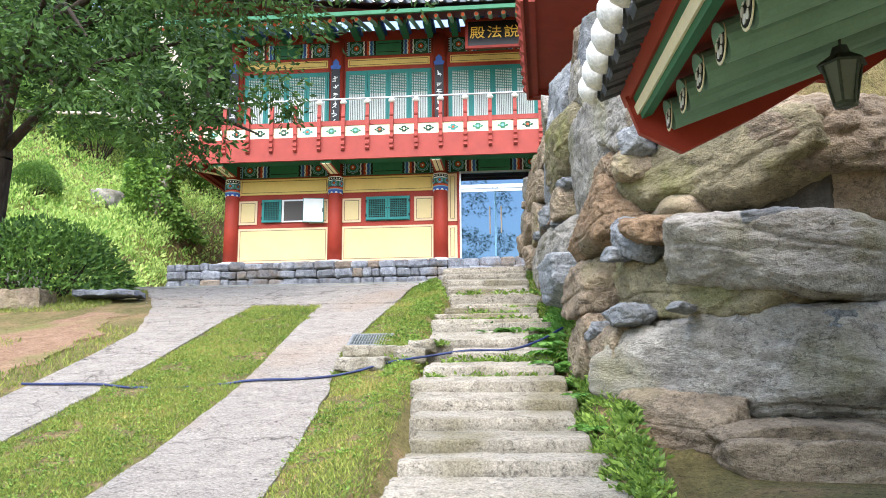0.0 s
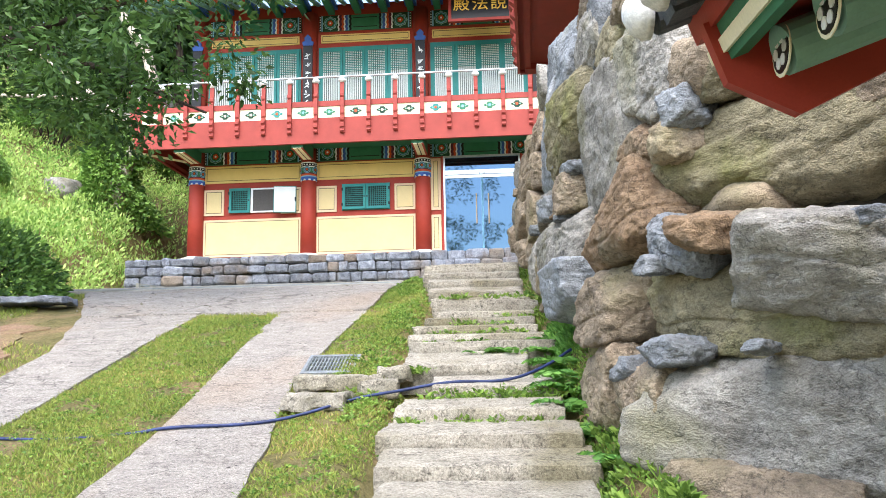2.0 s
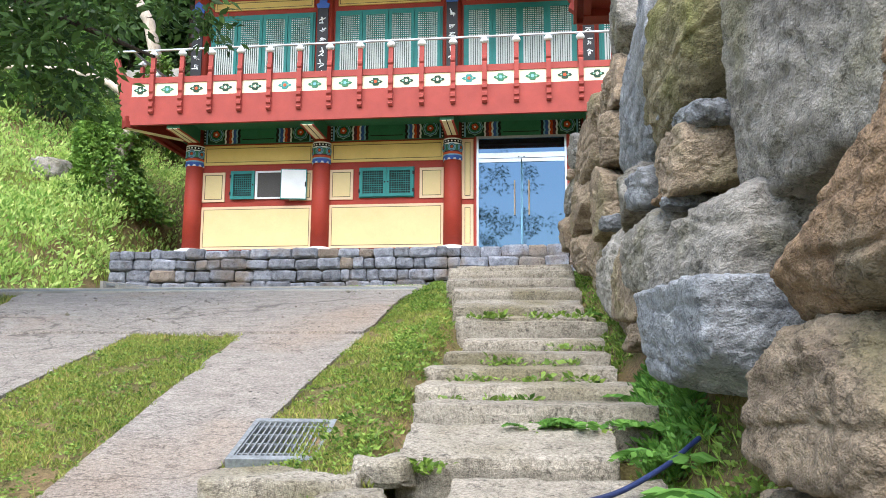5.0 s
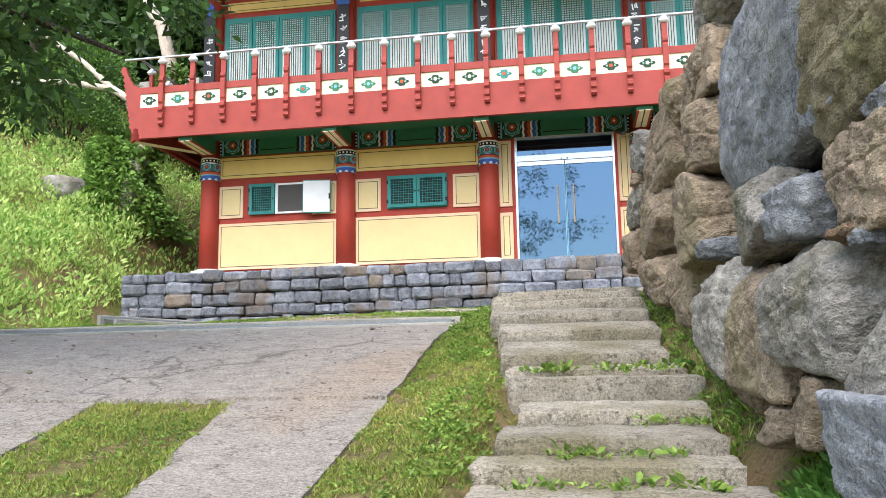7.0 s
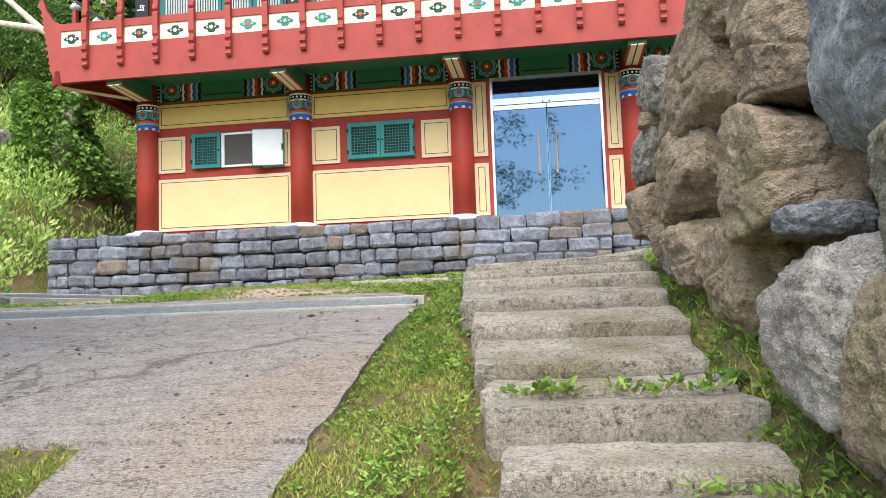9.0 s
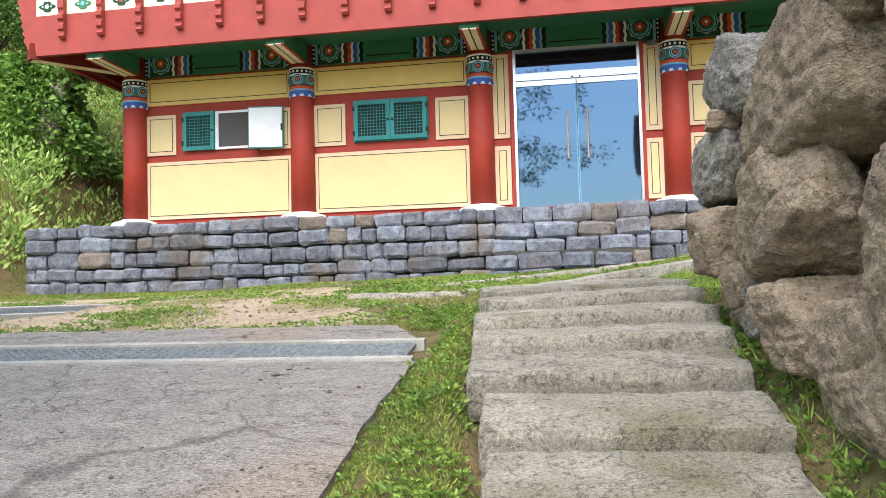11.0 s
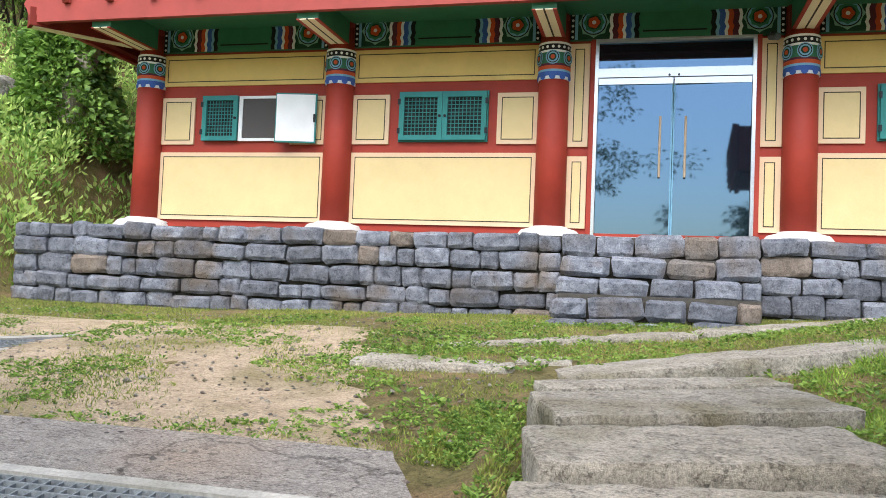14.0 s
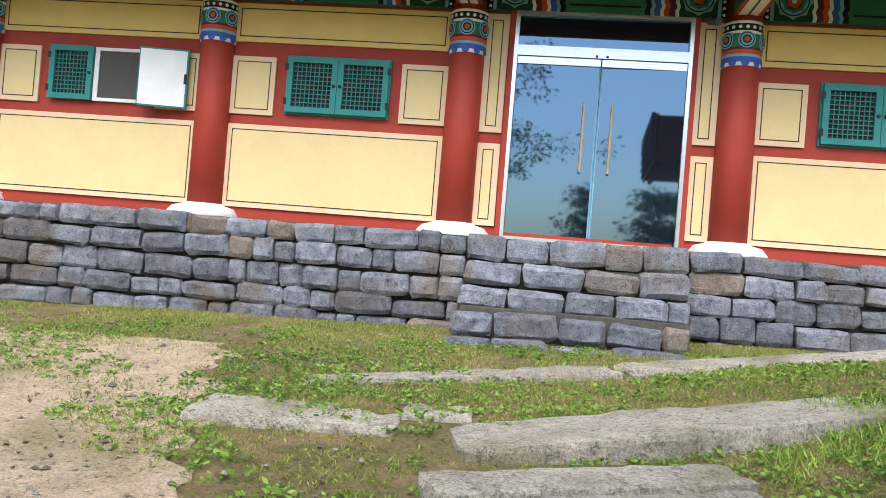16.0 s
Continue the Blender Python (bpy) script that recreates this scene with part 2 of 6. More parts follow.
L_TREE = leaf_mat("tree_leaves", "223a1c", "587a3c")
L_BUSH = leaf_mat("bush_leaves", "33522a", "6c9040", glow=0.25)
L_HILL = leaf_mat("hillside_leaves", "5f9136", "cfe48a", glow=0.45)
L_IVY = leaf_mat("ivy_leaves", "3c602a", "80a54c", glow=0.3)
L_FOREST = leaf_mat("forest_leaves", "1d3318", "48662f", glow=0.2)


def glass_mat():
    m = bpy.data.materials.new("blue_mirror_glass")
    m.use_nodes = True
    bs = m.node_tree.nodes["Principled BSDF"]
    bs.inputs["Base Color"].default_value = (0.075, 0.13, 0.2, 1)
    bs.inputs["Metallic"].default_value = 0.92
    bs.inputs["Roughness"].default_value = 0.03
    return m


M_GLASS = glass_mat()


# ---------------------------------------------------------------- building tools
class Shape:
    """Gathers boxes, rods, prisms and leaves into one mesh."""

    def __init__(self):
        self.v, self.f, self.m, self.slots = [], [], [], []

    def slot(self, material):
        if material not in self.slots:
            self.slots.append(material)
        return self.slots.index(material)

    def add(self, verts, faces, material):
        b, k = len(self.v), self.slot(material)
        self.v.extend(tuple(p) for p in verts)
        self.f.extend(tuple(i + b for i in q) for q in faces)
        self.m.extend([k] * len(faces))

    def box(self, x0, x1, y0, y1, z0, z1, material, turn=None):
        p = [Vector((x, y, z)) for z in (z0, z1) for y in (y0, y1) for x in (x0, x1)]
        if turn:
            p = [turn @ q for q in p]
        self.add(p, [(0, 2, 3, 1), (4, 5, 7, 6), (0, 1, 5, 4), (1, 3, 7, 5), (3, 2, 6, 7), (2, 0, 4, 6)], material)
        return self

    def rod(self, a, b, r0, r1, material, n=12, caps=True):
        a, b = Vector(a), Vector(b)
        d = (b - a).normalized()
        u = d.orthogonal().normalized()
        w = d.cross(u)
        ring = [(u * math.cos(t) + w * math.sin(t)) for t in (2 * math.pi * i / n for i in range(n))]
        vs = [a + q * r0 for q in ring] + [b + q * r1 for q in ring]
        fs = [(i, (i + 1) % n, n + (i + 1) % n, n + i) for i in range(n)]
        if caps:
            fs += [tuple(range(n))[::-1], tuple(range(n, 2 * n))]
        self.add(vs, fs, material)
        return self

    def lathe(self, base, profile, material, n=20):
        x, y, z = base
        vs = [(x + r * math.cos(2 * math.pi * i / n), y + r * math.sin(2 * math.pi * i / n), z + h) for r, h in profile for i in range(n)]
        fs = [(k * n + i, k * n + (i + 1) % n, (k + 1) * n + (i + 1) % n, (k + 1) * n + i) for k in range(len(profile) - 1) for i in range(n)]
        fs += [tuple(range(n))[::-1], tuple(range((len(profile) - 1) * n, len(profile) * n))]
        self.add(vs, fs, material)
        return self

    def prism(self, outline, place, material):
        """Outline of (u, v) points; place(u, v, k) gives the point on the front (k=0) or back (k=1)."""
        n = len(outline)
        vs = [place(u, v, k) for k in (0, 1) for u, v in outline]
        self.add(vs, [tuple(range(n)), tuple(range(2 * n - 1, n - 1, -1))] + [((i + 1) % n, i, n + i, n + (i + 1) % n) for i in range(n)], material)
        return self

    def face_disc(self, x, z, y, r, material, n=24, depth=0.006, sq=0.0, lobes=0):
        pts = []
        for i in range(n):
            a = 2 * math.pi * i / n
            q = r * (1 + sq * math.cos(lobes * a)) if lobes else r
            pts.append((x + q * math.cos(a), z + q * math.sin(a)))
        return self.prism(pts, lambda u, v, k: (u, y - depth * (1 - k), v), material)

    def mesh(self, name, smooth=False):
        me = bpy.data.meshes.new(name)
        me.from_pydata(self.v, [], self.f)
        for s in self.slots:
            me.materials.append(s)
        me.polygons.foreach_set("material_index", self.m)
        if smooth:
            me.polygons.foreach_set("use_smooth", [True] * len(self.f))
        bm = bmesh.new()
        bm.from_mesh(me)
        if len(bm.faces) < 20000:
            bmesh.ops.recalc_face_normals(bm, faces=bm.faces)
        bm.to_mesh(me)
        bm.free()
        me.update()
        return me

    def make(self, name, parent=None, label="", smooth=False, bevel=0.0):
        ob = new(name, self.mesh(name, smooth))
        if parent:
            ob.parent = parent
        if label:
            ob["label"] = label
        if bevel:
            b = ob.modifiers.new("bevel", "BEVEL")
            b.width, b.segments, b.limit_method = bevel, 2, "ANGLE"
        return ob


def thing(name, label, category, group="", kind="", at=(0, 0, 0)):
    ob = new(name)
    ob.location = at
    ob.empty_display_size = 0.2
    return tagged(ob, label, category, group, kind)


def smooth_step(a, b, x):
    t = min(1, max(0, (x - a) / (b - a)))
    return t * t * (3 - 2 * t)


# ---------------------------------------------------------------- terrain
PROFILE = ((-60, -9.0), (-12, -3.3), (0, -0.55), (1.6, -0.2), (5.3, 0.55), (7.6, 1.08), (9.75, 1.68), (12, 2.37), (13.4, 2.75), (15, 3.18), (16.45, 3.42), (18, 3.62), (21, 3.84), (23, 3.95), (30, 4.4), (60, 6.0))
KY, KZ = [p[0] for p in PROFILE], [p[1] for p in PROFILE]


def slope(y):
    return float(np.interp([y - 0.4, y, y + 0.4], KY, KZ).mean())


def stair_left(y):
    return float(np.interp(y, [3, 9, 11, 13.5, 16, 18.2], [-0.82, -0.95, -1.08, -1.06, -1.42, -1.6]))


right_edge = lambda y: float(np.interp(y, [-8, 6.5, 9, 9.6, 10.4, 13.4, 16.3], [-1.5, -1.53, -1.74, -1.85, -1.95, -1.8, -1.78]))


def land(x, y):
    """Height of the bare ground."""
    z = slope(y)
    z += 0.026 * max(0.0, min(9, x + 7)) * smooth_step(17, 21.5, y)
    s = (-x - 9.9) * 0.7 + (y - 20) * 0.38
    if x < -9.7 and s > 0:
        h = 0.62 * s + 0.02 * s * s
        z += min(h, 9.0 + 0.03 * h) * smooth_step(-9.7, -11.6, x)
    if x > -0.8 and y > 17.6:
        z += 0.45 * smooth_step(-0.8, 2.5, x) * smooth_step(17.6, 18.8, y) * (1 - smooth_step(20.5, 23, y))
    if x > 0.35:
        crest = float(np.interp(y, [7.3, 8.0, 11, 14, 17, 18.3], [0.9, 5.1, 5.1, 4.8, 4.4, 4.0]))
        z = z + max(0, crest - z) * smooth_step(0.5 + 0.45 * (y < 10), 1.1 + 0.45 * (y < 10), x)
    if y > 24.2 and x > -9.8:
        z = min(z, 4.8)
    if -1.7 < x < 0.7 and 2.4 < y < 18.6:
        z -= 0.13 * smooth_step(stair_left(y) - 0.15, stair_left(y) + 0.05, x) * (1 - smooth_step(stair_left(y) + 1.25, stair_left(y) + 1.5, x)) * smooth_step(2.4, 2.8, y) * (1 - smooth_step(18.2, 18.6, y))
    if 5.5 < y < 18.6 and -2.2 < x < 0.9:
        ends = smooth_step(5.5, 6.5, y) * (1 - smooth_step(17.6, 18.6, y))
        z += 0.2 * ends * smooth_step(stair_left(y) + 1.32, stair_left(y) + 1.6, x)
        z += 0.1 * ends * smooth_step(right_edge(y) + 0.04, stair_left(y) - 0.1, x) * (1 - smooth_step(stair_left(y) - 0.06, stair_left(y) + 0.04, x))
    n = noise.noise(Vector((x * 0.5, y * 0.5, 0)))
    return z + 0.03 * n + (0.25 * noise.noise(Vector((x * 0.25, y * 0.25, 5))) if x < -11 else 0)


def axis(spans):
    out = []
    for a, b, step in spans:
        k = max(1, round((b - a) / step))
        out += [a + (b - a) * i / k for i in range(k)]
    return out + [spans[-1][1]]


GX = axis([(-600, -60, 90), (-60, -24, 4), (-24, -10, 0.6), (-10, 0.2, 0.17), (0.2, 1.4, 0.12), (1.4, 6, 0.4), (6, 60, 6), (60, 600, 90)])
GYS = axis([(-600, -60, 90), (-60, -8, 4), (-8, 4, 0.4), (4, 24, 0.17), (24, 60, 1.2), (60, 600, 90)])
g = Shape()
nx = len(GX)
g.add([(x, y, land(x, y)) for y in GYS for x in GX],
      [(j * nx + i, j * nx + i + 1, (j + 1) * nx + i + 1, (j + 1) * nx + i) for j in range(len(GYS) - 1) for i in range(nx - 1)], M_TURF)
ground = g.make("ground", smooth=True)
tagged(ground, "sloping turf and sandy soil around the path", "ground", kind="structure")


def sheet(name, label, material, left, right, y0, y1, lift, step=0.1, across=8, rag=0.05, thick=0.12):
    """A slab that follows the ground between two edges left(y) and right(y)."""
    s = Shape()
    k = max(2, round((y1 - y0) / step))
    top = []
    for j in range(k + 1):
        y = y0 + (y1 - y0) * j / k
        a = left(y) + rag * noise.noise(Vector((y * 3.1, 3, 0)))
        b = right(y) + rag * noise.noise(Vector((y * 3.1, 9, 0)))
        for i in range(across + 1):
            x = a + (b - a) * i / across
            top.append((x, y, slope(y) + 0.026 * max(0.0, min(9, x + 7)) * smooth_step(17, 21.5, y) + lift + 0.008 * noise.noise(Vector((x * 2, y * 2, 1)))))
    w = across + 1
    n = len(top)
    faces = [(j * w + i, j * w + i + 1, (j + 1) * w + i + 1, (j + 1) * w + i) for j in range(k) for i in range(across)]
    rim = [i for i in range(w)] + [j * w + across for j in range(1, k + 1)] + [k * w + i for i in range(across - 1, -1, -1)] + [j * w for j in range(k - 1, 0, -1)]
    low = {q: n + e for e, q in enumerate(rim)}
    verts = top + [(top[q][0], top[q][1], top[q][2] - thick) for q in rim]
    faces += [(rim[e], low[rim[e]], low[rim[(e + 1) % len(rim)]], rim[(e + 1) % len(rim)]) for e in range(len(rim))]
    s.add(verts, faces, material)
    ob = s.make(name, smooth=False)
    return tagged(ob, label, "path", kind="structure")


left_edge = lambda y: float(np.interp(y, [-8, 7, 11.5, 13.4, 16.3], [-4.6, -4.7, -4.8, -5.5, -7.0]))
strip_l = lambda y: -3.91
strip_r = lambda y: float(np.interp(y, [6, 9, 13.3], [-2.6, -2.62, -2.9]))
sheet("path_track", "worn concrete wheel track beside the grass", M_CONC, left_edge, strip_l, -8, 13.3, 0.026, rag=0.03)
sheet("path_track", "worn concrete wheel track beside the stone steps", M_CONC, strip_r, right_edge, -8, 13.3, 0.026, rag=0.03)
sheet("path_soil", "reddish-brown bare soil with fallen leaves below the shrub", M_REDSOIL, lambda y: -8.4, lambda y: left_edge(y) - 0.5, 9.0, 13.3, 0.012, across=16, rag=0.5, thick=0.05)
sheet("path_apron", "rough concrete apron below the drain", M_CONC, left_edge, right_edge, 13.32, 16.2, 0.045, across=16)
sheet("path_apron", "concrete strip above the drain grating", M_CONC, lambda y: -8.6, lambda y: -1.75 - 0.5 * (y - 16.6), 16.72, 17.45, 0.05, across=16, rag=0.12)
sheet("path_soil", "bare sandy soil with sparse weeds", M_SOIL, lambda y: -9.4 + 0.1 * (y - 17), lambda y: -2.3 - 0.35 * (y - 17.4), 17.3, 21.6, 0.012, across=16, rag=0.5, thick=0.05)


def on_path(x, y):
    if y < 13.3:
        return left_edge(y) < x < strip_l(y) or strip_r(y) < x < right_edge(y)
    if y < 16.25:
        return left_edge(y) < x < right_edge(y)
    return y < 17.4 and x < -1.7

# ---------------------------------------------------------------- drains
def drain(name, label, x0, x1, y0, y1, z, cell=0.035):
    d = thing(name, label, "drain", at=((x0 + x1) / 2, (y0 + y1) / 2, z))
    o = Vector(d.location)

    def put(s, part_name):
        s.v = [tuple(Vector((p[0], p[1], p[2] + 0.17 * (p[1] - o.y))) - o) for p in s.v]
        return s.make(part_name, d)
    put(Shape().box(x0 - 0.06, x1 + 0.06, y0 - 0.07, y0, z - 0.12, z + 0.008, M_CONC2), "kerb")
    put(Shape().box(x0 - 0.06, x1 + 0.06, y1, y1 + 0.07, z - 0.12, z + 0.02, M_CONC2), "kerb")
    # channel floor carries the shade under the grating in its colour
    put(Shape().box(x0, x1, y0, y1, z - 0.14, z - 0.1, M_DEEP_SHADE), "channel")
    s = Shape()
    k = round((y1 - y0) / 0.066)
    for i in range(k + 1):
        y = y0 + (y1 - y0) * i / k
        s.box(x0, x1, y - 0.004, y + 0.004, z - 0.03, z + 0.004, M_GALV)
    k = round((x1 - x0) / 0.066)
    for i in range(k + 1):
        x = x0 + (x1 - x0) * i / k
        s.box(x - 0.0035, x + 0.0035, y0, y1, z - 0.026, z, M_GALV)
    put(s, "grating")
    return d


drain("trench_drain", "galvanised grating of a long trench drain across the concrete", -7.6, -1.86, 16.27, 16.64, 3.475)
far_drain = drain("trench_drain", "galvanised grating running aslant through the weeds below the platform", -7.78, -4.90, 19.45, 19.73, slope(19.59) + 0.03)
far_drain.rotation_euler[2] = 1.190


def slab(name, label, category, centre, size, turn, material, rough=0.012, group="", cuts=(30, 9, 4), seed=0, tilt=0.0, roll=0.0):
    """A hand-cut stone: a fine box with uneven faces and knocked-off edges."""
    sx, sy, sz = (v / 2 for v in size)
    s = Shape()
    bm = bmesh.new()
    bmesh.ops.create_cube(bm, size=2)
    ex = [e for e in bm.edges if abs(e.verts[0].co.x - e.verts[1].co.x) > 1]
    bmesh.ops.subdivide_edges(bm, edges=ex, cuts=cuts[0], use_grid_fill=True)
    ey = [e for e in bm.edges if abs(e.verts[0].co.y - e.verts[1].co.y) > 1]
    bmesh.ops.subdivide_edges(bm, edges=ey, cuts=cuts[1], use_grid_fill=True)
    ez = [e for e in bm.edges if abs(e.verts[0].co.z - e.verts[1].co.z) > 1]
    bmesh.ops.subdivide_edges(bm, edges=ez, cuts=cuts[2], use_grid_fill=True)
    for v in bm.verts:
        c = v.co
        edge = sorted((abs(c.x), abs(c.y), abs(c.z)))
        k = 1.0
        p = Vector((c.x * sx, c.y * sy, c.z * sz))
        q = p * 7.0 + Vector((seed * 7.3, seed, 0))
        d = Vector((noise.noise(q), noise.noise(q + Vector((9, 0, 0))), noise.noise(q + Vector((0, 9, 0)))))
        if edge[1] > 0.999:
            p -= Vector((c.x * (abs(c.x) > 0.999), c.y * (abs(c.y) > 0.999), c.z * (abs(c.z) > 0.999))) * (0.004 + 0.02 * abs(d.x))
        end = smooth_step(0.7, 1.0, abs(c.x))
        v.co = p + d * rough * 0.9 + Vector((-c.x * end * 0.03 * abs(noise.noise(Vector((p.y * 5, seed, p.z * 5)))), 0, 0))
    me = bpy.data.meshes.new(name)
    bm.to_mesh(me)
    bm.free()
    me.materials.append(material)
    ob = new(name, me)
    ob.matrix_world = pose(*centre, tilt, -roll, turn)
    return tagged(ob, label, category, group)


# ---------------------------------------------------------------- stone steps
def step(y_left, y_right, z, x0, x1, deep=0.42, tall=0.17, tilt=2.0, roll=0.0, look_as="weathered granite step slab on the grassy bank"):
    seed, deep = y_left, deep * 1.12
    turn = math.degrees(math.atan2(y_right - y_left, x1 - x0))
    tall += 0.1
    rise = math.tan(math.radians(tilt)) * deep / 2
    slab("stone_step", look_as, "step", ((x0 + x1) / 2, (y_left + y_right) / 2 + deep / 2, z + rise - tall / 2),
         (x1 - x0, deep, tall), turn, M_STEP, 0.012, "flight of stone steps", seed=seed, tilt=tilt, roll=roll)


step(3.46, 3.46, 0.265, -0.82, 0.68, 0.70, 0.17, 6.1, 0.0)
step(4.26, 4.26, 0.435, -0.84, 0.66, 0.61, 0.17, 5.3, 0.0)
step(4.96, 4.96, 0.585, -0.80, 0.68, 0.55, 0.17, 5.8, 0.0)
step(5.60, 5.60, 0.735, -0.82, 0.66, 0.54, 0.17, 5.9, 0.0)
step(6.23, 6.23, 0.885, -0.82, 0.63, 0.51, 0.17, 6.3, 0.0)
step(6.82, 6.84, 1.035, -0.80, 0.66, 0.42, 0.19, 1.8, 0.0)
step(7.30, 7.30, 1.135, -0.78, 0.45, 0.42, 0.17, 5.2, 0.0)
step(7.79, 7.79, 1.265, -0.86, 0.38, 0.44, 0.17, 5.6, 0.0)
step(8.25, 8.28, 1.395, -0.92, 0.43, 0.46, 0.15, 7.7, 0.0)
step(8.73, 8.67, 1.545, -0.97, 0.38, 0.47, 0.16, 6.8, 0.0)
step(9.23, 9.18, 1.690, -0.92, 0.30, 0.45, 0.16, 7.7, 0.0)
step(9.75, 9.81, 1.845, -0.72, 0.28, 0.51, 0.15, 8.2, 0.0)
step(10.34, 10.34, 2.015, -1.02, 0.08, 0.55, 0.16, 12.3, 0.0)
step(10.98, 10.90, 2.240, -1.03, 0.36, 0.45, 0.20, 1.5, 0.0)
step(11.50, 11.50, 2.335, -1.10, 0.30, 0.45, 0.14, 3.6, 0.0)
step(11.98, 12.00, 2.450, -1.12, 0.22, 0.29, 0.15, 4.8, 0.0)
step(12.28, 12.30, 2.560, -1.02, 0.20, 0.58, 0.15, 3.0, 0.0)
step(12.95, 12.95, 2.680, -0.94, 0.22, 0.43, 0.15, 4.6, 0.0)
step(13.45, 13.62, 2.870, -1.06, 0.28, 0.32, 0.21, 1.5, 0.0)
step(13.81, 13.88, 2.925, -1.09, 0.20, 0.27, 0.13, 6.9, 0.0)
step(14.12, 14.17, 3.045, -1.16, 0.12, 0.51, 0.15, 12.4, 0.0)
step(14.70, 14.75, 3.255, -1.22, 0.12, 0.46, 0.15, 10.6, 0.0)
step(15.22, 15.31, 3.435, -1.34, 0.08, 0.41, 0.15, 9.4, 0.5)
step(15.69, 15.81, 3.595, -1.38, 0.10, 0.39, 0.15, 3.8, 1.0)
step(16.13, 16.35, 3.705, -1.43, 0.08, 0.47, 0.15, 2.6, 1.5)
step(16.66, 17.00, 3.810, -1.46, 0.06, 0.67, 0.15, 1.5, 2.2)
step(17.43, 18.03, 3.875, -1.53, 0.08, 0.67, 0.12, 1.5, 2.4)
step(18.20, 18.86, 3.905, -1.62, -0.05, 0.29, 0.10, 2.0, 2.0)

# long kerb stones set in the soil below the platform
LONG, KERBS = "long pale kerb stone bedded in the weeds", "kerb stones"
slab("kerb_stone", "flat pale kerb stone bedded in the weeds", "stone", (-2.54, 19.75, 3.765), (1.27, 0.64, 0.18), 4, M_STEP, 0.02, KERBS, seed=40)
slab("kerb_stone", LONG, "stone", (0.22, 19.95, 3.99), (3.7, 0.66, 0.2), 14, M_STEP, 0.02, KERBS, seed=41, roll=7.5)
slab("kerb_stone", LONG, "stone", (-1.65, 21.0, 3.925), (2.4, 0.32, 0.16), 20, M_STEP, 0.02, KERBS, seed=42, roll=4.5)
slab("kerb_stone", LONG, "stone", (0.78, 21.92, 4.15), (2.7, 0.36, 0.18), 21, M_STEP, 0.02, KERBS, seed=43, roll=5.5)
slab("kerb_stone", "small flat stone bedded in the weeds", "stone", (-1.72, 20.0, 3.83), (0.45, 0.36, 0.12), 5, M_STEP, 0.02, KERBS, seed=44)
# grate and flat stones beside the steps
FLAT = "flat stones beside the steps"
slab("flat_stone", "pale flat stone beside the steps", "stone", (-1.5, 10.17, 1.875), (0.72, 0.44, 0.14), 8, M_STEP, 0.03, FLAT, seed=50)
slab("flat_stone", "pale flat stone beside the steps", "stone", (-1.56, 9.72, 1.735), (0.52, 0.36, 0.14), -5, M_STEP, 0.03, FLAT, seed=51)
slab("flat_stone", "small pale flat stone beside the steps", "stone", (-1.14, 9.93, 1.825), (0.32, 0.28, 0.14), 12, M_STEP, 0.03, FLAT, seed=52)
slab("flat_stone", "small pale flat stone beside the steps", "stone", (-1.05, 10.33, 1.94), (0.3, 0.26, 0.14), -12, M_STEP, 0.03, FLAT, seed=53)
slab("flat_stone", "low flat stone bench slab beside the bush", "stone", (-6.5, 14.0, 3.05), (1.0, 0.5, 0.1), 4, M_RUBBLE, 0.03, seed=54)


def catch_basin():
    d = thing("drain_cover", "galvanised grating set in a concrete kerb beside the steps", "drain", at=(-1.7, 10.78, 2.035))
    tilt = pose(0, 0, 0, 17, 0, 4) @ Matrix.Diagonal((0.72, 1.25, 0.8, 1))
    f = Shape()
    for a in ((-0.33, 0.33, -0.24, -0.2), (-0.33, 0.33, 0.2, 0.24), (-0.33, -0.29, -0.2, 0.2), (0.29, 0.33, -0.2, 0.2)):
        f.box(a[0], a[1], a[2], a[3], -0.03, 0.03, M_GALV, tilt)
    f.make("frame", d)
    f = Shape()
    for i in range(14):
        x = -0.28 + 0.56 * i / 13
        f.box(x - 0.006, x + 0.006, -0.2, 0.2, -0.02, 0.022, M_GALV, tilt)
    for i in range(4):
        y = -0.16 + 0.32 * i / 3
        f.box(-0.29, 0.29, y - 0.004, y + 0.004, -0.015, 0.018, M_GALV, tilt)
    f.make("grating", d)
    # pit floor coloured near-black for the shade beneath the bars
    Shape().box(-0.3, 0.3, -0.21, 0.21, -0.12, -0.06, M_DEEP_SHADE, tilt).make("pit", d)


catch_basin()


def tube(name, label, points, r, material, category):
    c = bpy.data.curves.new(name, "CURVE")
    c.dimensions, c.bevel_depth, c.bevel_resolution, c.resolution_u = "3D", r, 3, 8
    sp = c.splines.new("BEZIER")
    sp.bezier_points.add(len(points) - 1)
    for b, p in zip(sp.bezier_points, points):
        b.co = p
        b.handle_left_type = b.handle_right_type = "AUTO"
    c.materials.append(material)
    tmp = bpy.data.objects.new(name, c)
    me = bpy.data.meshes.new_from_object(tmp)
    ob = new(name, me)
    bpy.data.objects.remove(tmp)
    bpy.data.curves.remove(c)
    return tagged(ob, label, category)


hp = [(x, y, slope(y) + dz) for x, y, dz in ((-4.8, 9.2, 0.04), (-4.65, 9.18, 0.042), (-3.95, 9.14, 0.042), (-3.7, 9.12, 0.02), (-2.8, 9.2, 0.02), (-2.6, 9.23, 0.042), (-1.95, 9.32, 0.042), (-1.7, 9.42, 0.05), (-1.25, 9.62, 0.115), (-0.95, 9.74, 0.13))]
